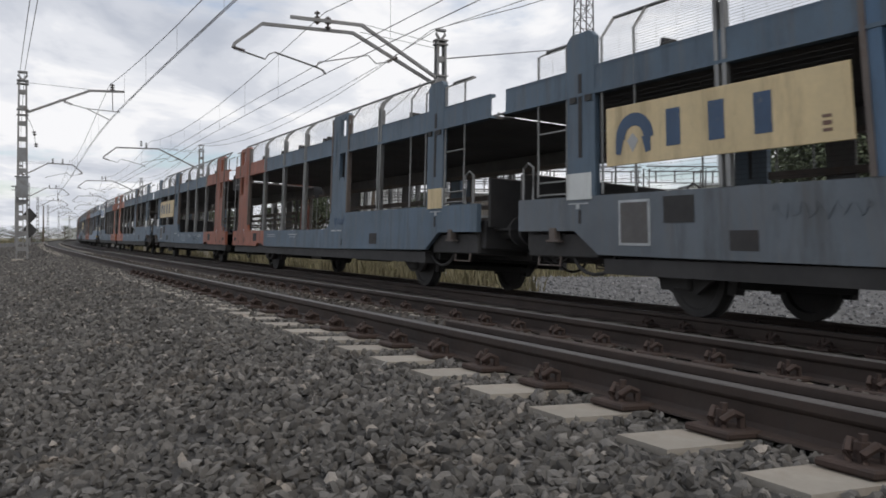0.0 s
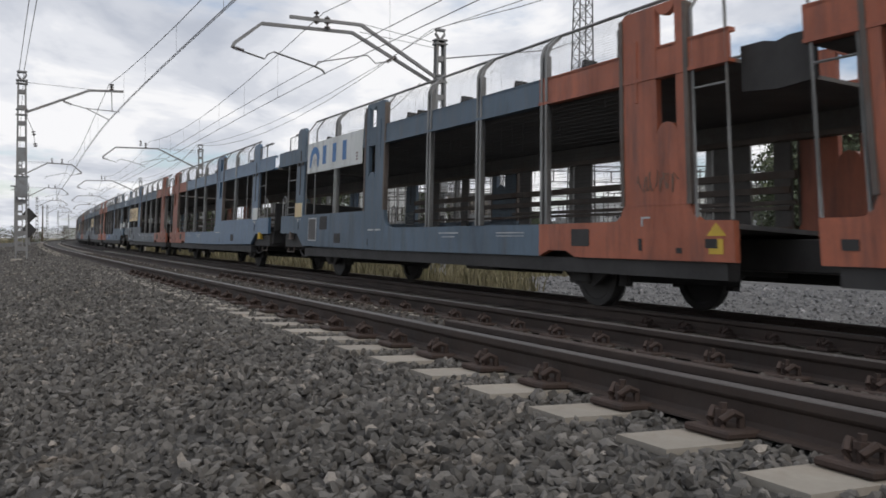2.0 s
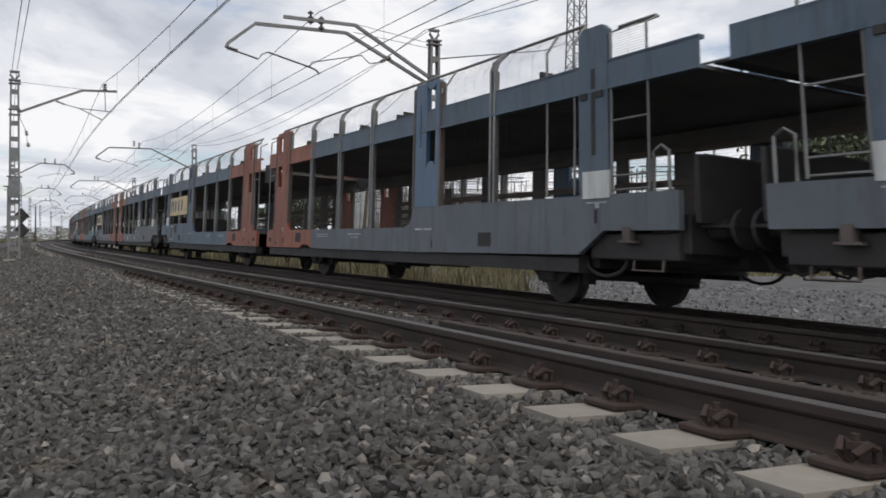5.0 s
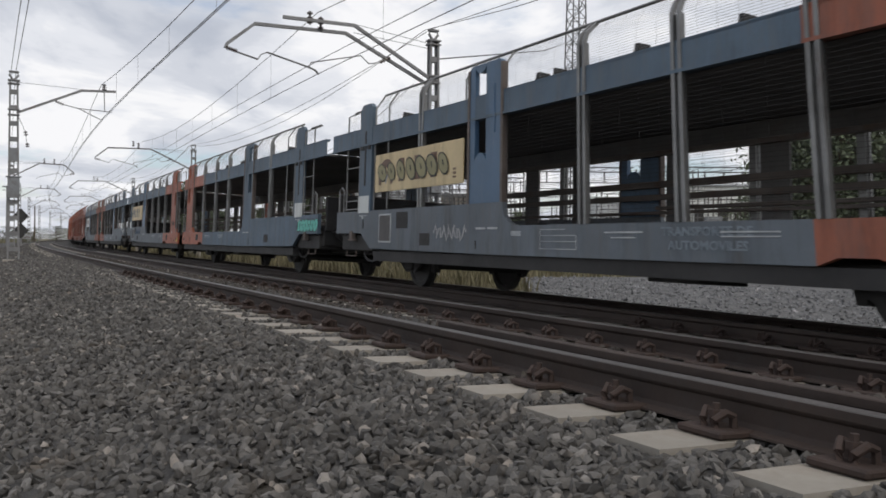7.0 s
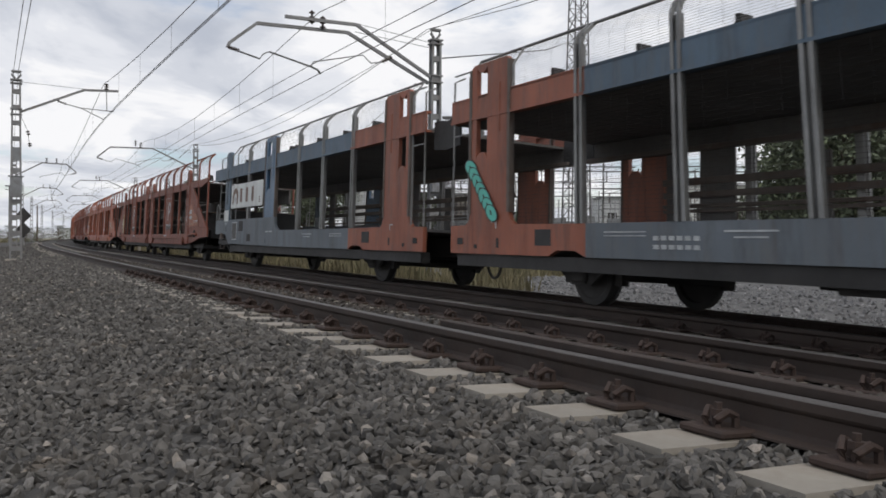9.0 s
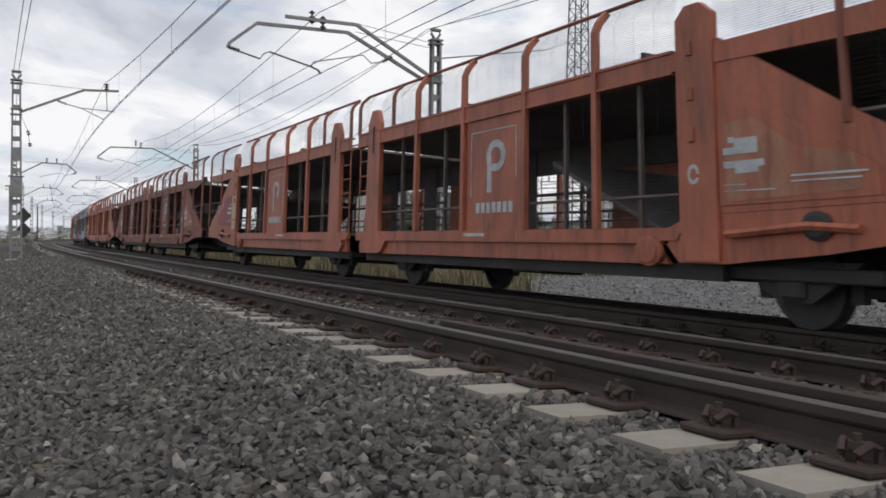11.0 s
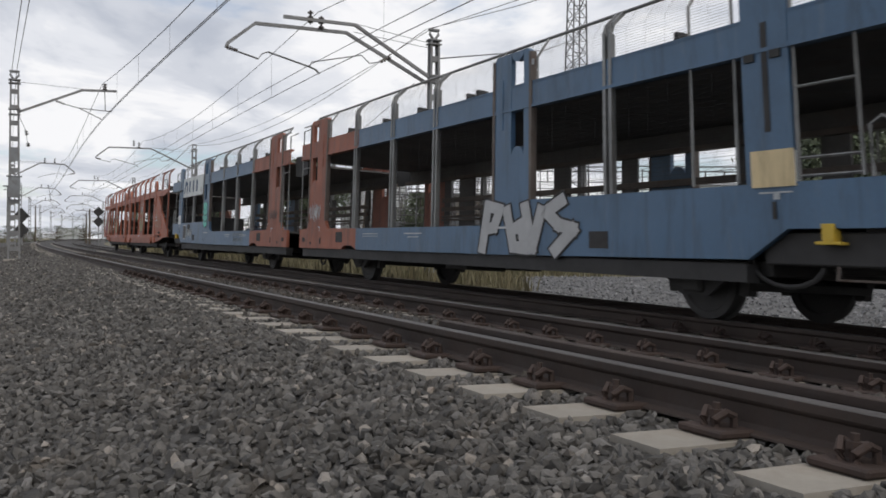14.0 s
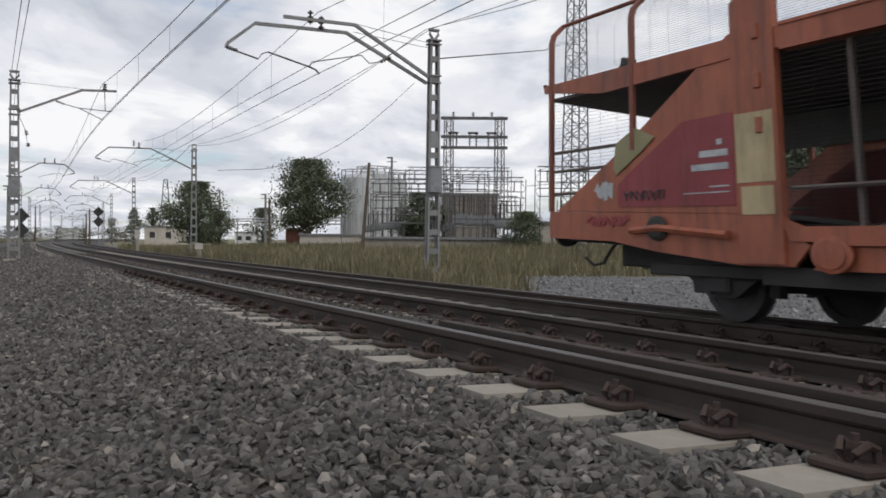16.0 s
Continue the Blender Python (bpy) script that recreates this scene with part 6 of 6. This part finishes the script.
def breaker(px, depth, h):
    """Circuit breaker or transformer: a cabinet on legs with ribbed bushings."""
    x, y = at(px, depth)
    root = tagged(new("switchgear_unit"), "grey switchgear cabinet with ribbed bushings", "switchgear", "switchgear of the substation")
    root.matrix_basis = pose(x, y, 0.05)
    part("stand", tube(*[[(dx, dy, 0), (dx, dy, h * 0.45)] for dx in (-0.4, 0.4) for dy in (-0.3, 0.3)], r=0.05, square=True), MAT["yard"], root)
    part("cabinet", box((-0.6, 0.6, -0.45, 0.45, h * 0.42, h * 0.62), (-0.45, 0.45, -0.5, -0.45, h * 0.45, h * 0.58), bevel=0.03), MAT["machine"], root)
    for dx in (-0.4, 0, 0.4):
        bm = bmesh.new()
        add_insulator(bm, (dx, 0, h * 0.62), (dx, 0, h), 0.13, 8)
        part("bushing", bm, MAT["porcelain"] if px % 2 else MAT["glassy"], root)


for px, depth, h in ((700, 60, 3.4), (722, 61, 3.0), (812, 58, 4.3), (838, 58, 4.2), (862, 59, 4.3), (884, 60, 3.8), (905, 61, 3.6), (668, 64, 3.2), (985, 58, 4.0), (1035, 57, 4.2), (1085, 58, 4.0), (1150, 55, 4.2), (1205, 55, 4.0), (1262, 54, 4.2), (1310, 55, 3.8), (652, 66, 3.0), (684, 68, 3.6), (736, 63, 3.3), (752, 66, 3.6), (776, 60, 3.0), (798, 63, 3.4), (826, 66, 5.0), (850, 67, 4.6), (875, 66, 4.9), (897, 66, 4.4), (918, 60, 3.0)):
    breaker(px, depth, h)


def building(px0, px1, py, depth, material, label, name="substation_building", deep=6.0, windows=0):
    xa, xb, z = at(px0, depth)[0], at(px1, depth)[0], level((px0 + px1) / 2, py, depth)
    root = tagged(new(name), label, "building", "buildings beyond the line")
    root.matrix_basis = pose((xa + xb) / 2, depth * FAR + deep / 2, -0.95)
    w, h = (xb - xa) / 2, z + 0.95
    part("wall", box((-w, w, -deep / 2, deep / 2, 0, h)), MAT[material], root)
    part("roof", box((-w - 0.2, w + 0.2, -deep / 2 - 0.2, deep / 2 + 0.2, h, h + 0.18)), MAT["machine"], root)
    for i in range(windows):
        x = -w + 2 * w * (i + 0.5) / windows
        win = part("window", box((x - 0.5, x + 0.5, -deep / 2 - 0.04, -deep / 2 - 0.005, h * 0.45, h * 0.75)), MAT["under"], root)
        part("frame", box((x - 0.55, x - 0.5, -deep / 2 - 0.06, -deep / 2 - 0.005, h * 0.45, h * 0.75), (x + 0.5, x + 0.55, -deep / 2 - 0.06, -deep / 2 - 0.005, h * 0.45, h * 0.75)), MAT["white"], win)


def silo(px, depth, py, radius):
    x, y = at(px, depth)
    h = level(px, py, depth) + 0.95
    root = tagged(new("storage_tank"), "tall pale grey storage tank with ribbed cladding", "storage tank", "tanks beyond the line")
    root.matrix_basis = pose(x, y, -0.95)
    part("shell", lathe([(radius, 0), (radius, h * 0.49), (radius * 1.01, h * 0.495), (radius * 1.01, h * 0.505), (radius, h * 0.51), (radius, h), (radius * 0.6, h + 0.5)], 36, "z"), MAT["tank"], root)
    part("handrail", tube(*[[(radius * math.cos(t), radius * math.sin(t), h), (radius * math.cos(t), radius * math.sin(t), h + 1.0)] for t in [0.5 * i for i in range(13)]], [(radius * math.cos(0.3 * i), radius * math.sin(0.3 * i), h + 1.0) for i in range(22)], r=0.05, sides=4), MAT["mast"], root)
    part("rib", tube(*[[(radius * 1.01 * math.cos(t), radius * 1.01 * math.sin(t), 0.2), (radius * 1.01 * math.cos(t), radius * 1.01 * math.sin(t), h)] for t in [-2.9 + 0.35 * i for i in range(9)]], r=0.06, sides=4), MAT["tank"], root)


silo(632, 88, 316, 2.1)
silo(660, 92, 310, 2.3)
silo(690, 96, 320, 2.0)
building(780, 880, 345, 74, "concrete", "pale grey substation building behind the switchgear")
building(1060, 1180, 352, 74, "tank", "pale grey substation hall", windows=3)
building(1215, 1345, 330, 72, "white", "white substation hall with a flat roof", windows=3)
building(255, 312, 402, 120, "wall", "low whitewashed shed beyond the grass", "shed", windows=2)
building(505, 530, 406, 86, "brown", "small reddish hut by a pole", "hut", 2.5)
building(415, 447, 412, 130, "white", "low white building far off", "shed", 5, 2)
building(100, 140, 405, 230, "white", "pale road bridge side far off", "shed", 5, 0)
building(925, 1050, 396, 60, "wall", "pale low wall with a coping", "boundary_wall", 0.3)
building(530, 640, 417, 78, "wall", "stained whitewashed boundary wall", "boundary_wall", 0.3)
building(640, 925, 424, 57, "concrete", "low concrete kerb wall of the substation", "boundary_wall", 0.3)


def pole(px, depth, py, label, lean=0.0, arm=False):
    x, y = at(px, depth)
    h = level(px, py, depth) + 0.95
    root = tagged(new("utility_pole"), label, "utility pole", "poles beyond the line")
    root.matrix_basis = pose(x, y, -0.95, 0, lean, 0)
    part("shaft", tube([(0, 0, 0), (0, 0, h)], r=[0.16, 0.11], sides=8), MAT["bark"] if not arm else MAT["mast"], root)
    part("crossarm", tube([(-0.5, 0, h - 0.4), (0.5, 0, h - 0.4)], r=0.05, square=True), MAT["mast"], root)
    if arm:
        part("lamp_head", box((-0.5, 0.1, -0.15, 0.15, h - 0.05, h + 0.1), bevel=0.03), MAT["machine"], root)


pole(640, 56, 288, "leaning dark wooden utility pole", 4.0)
pole(692, 70, 280, "grey lamp pole inside the substation", 0, True)
pole(388, 110, 338, "dark pole behind the trees", 0, True)
pole(469, 76, 345, "pale slender pole by the hut", 0, True)
pole(476, 78, 352, "pale slender pole by the hut")
pole(158, 100, 370, "slender signal pole by the track")
pole(152, 118, 378, "slender signal pole by the track")
pole(13, 80, 330, "slender grey pole on the bank", 0, True)
pole(62, 130, 364, "slender grey pole on the bank")
fence = tagged(new("pipe_rack"), "horizontal pale pipes on posts beyond the grass", "pipe rack")
for py in (388, 392, 398):
    part("pipe", tube([(*at(412, 100), level(412, py, 100)), (*at(500, 86), level(500, py - 1, 86)), (*at(606, 80), level(606, py - 1, 80))], r=0.09), MAT["tank"], fence)
for px in (420, 455, 520, 560, 604):
    d = 100 - (px - 412) * 0.12
    part("post", tube([(*at(px, d), -0.95), (*at(px, d), level(px, 386, d))], r=0.08), MAT["mast"], fence)
feed = tagged(new("power_line"), "thin dark wires crossing behind the train", "overhead wire")
for p in (((385, 302, 60), (460, 300, 59), (520, 290, 58), (560, 277, 56), (600, 256, 54), (640, 229, 52), (690, 186, 48), (730, 148, 44)), ((770, 105, 22), (960, 90, 34), (1015, 70, 46)), ((600, 352, 60), (648, 292, 56), (700, 300, 70)), ((930, 330, 64), (1016, 322, 46), (1300, 300, 60))):
    part("strand", tube([(*at(px, d), level(px, py, d)) for px, py, d in p], r=0.022, sides=4), MAT["wire"], feed)


def motions():
    for unit, u0, u1, front in TRAIN:
        walk(unit, [(0.5 * i, train_pose(u0, u1, front, 0.5 * i)) for i in range(33)])


motions()
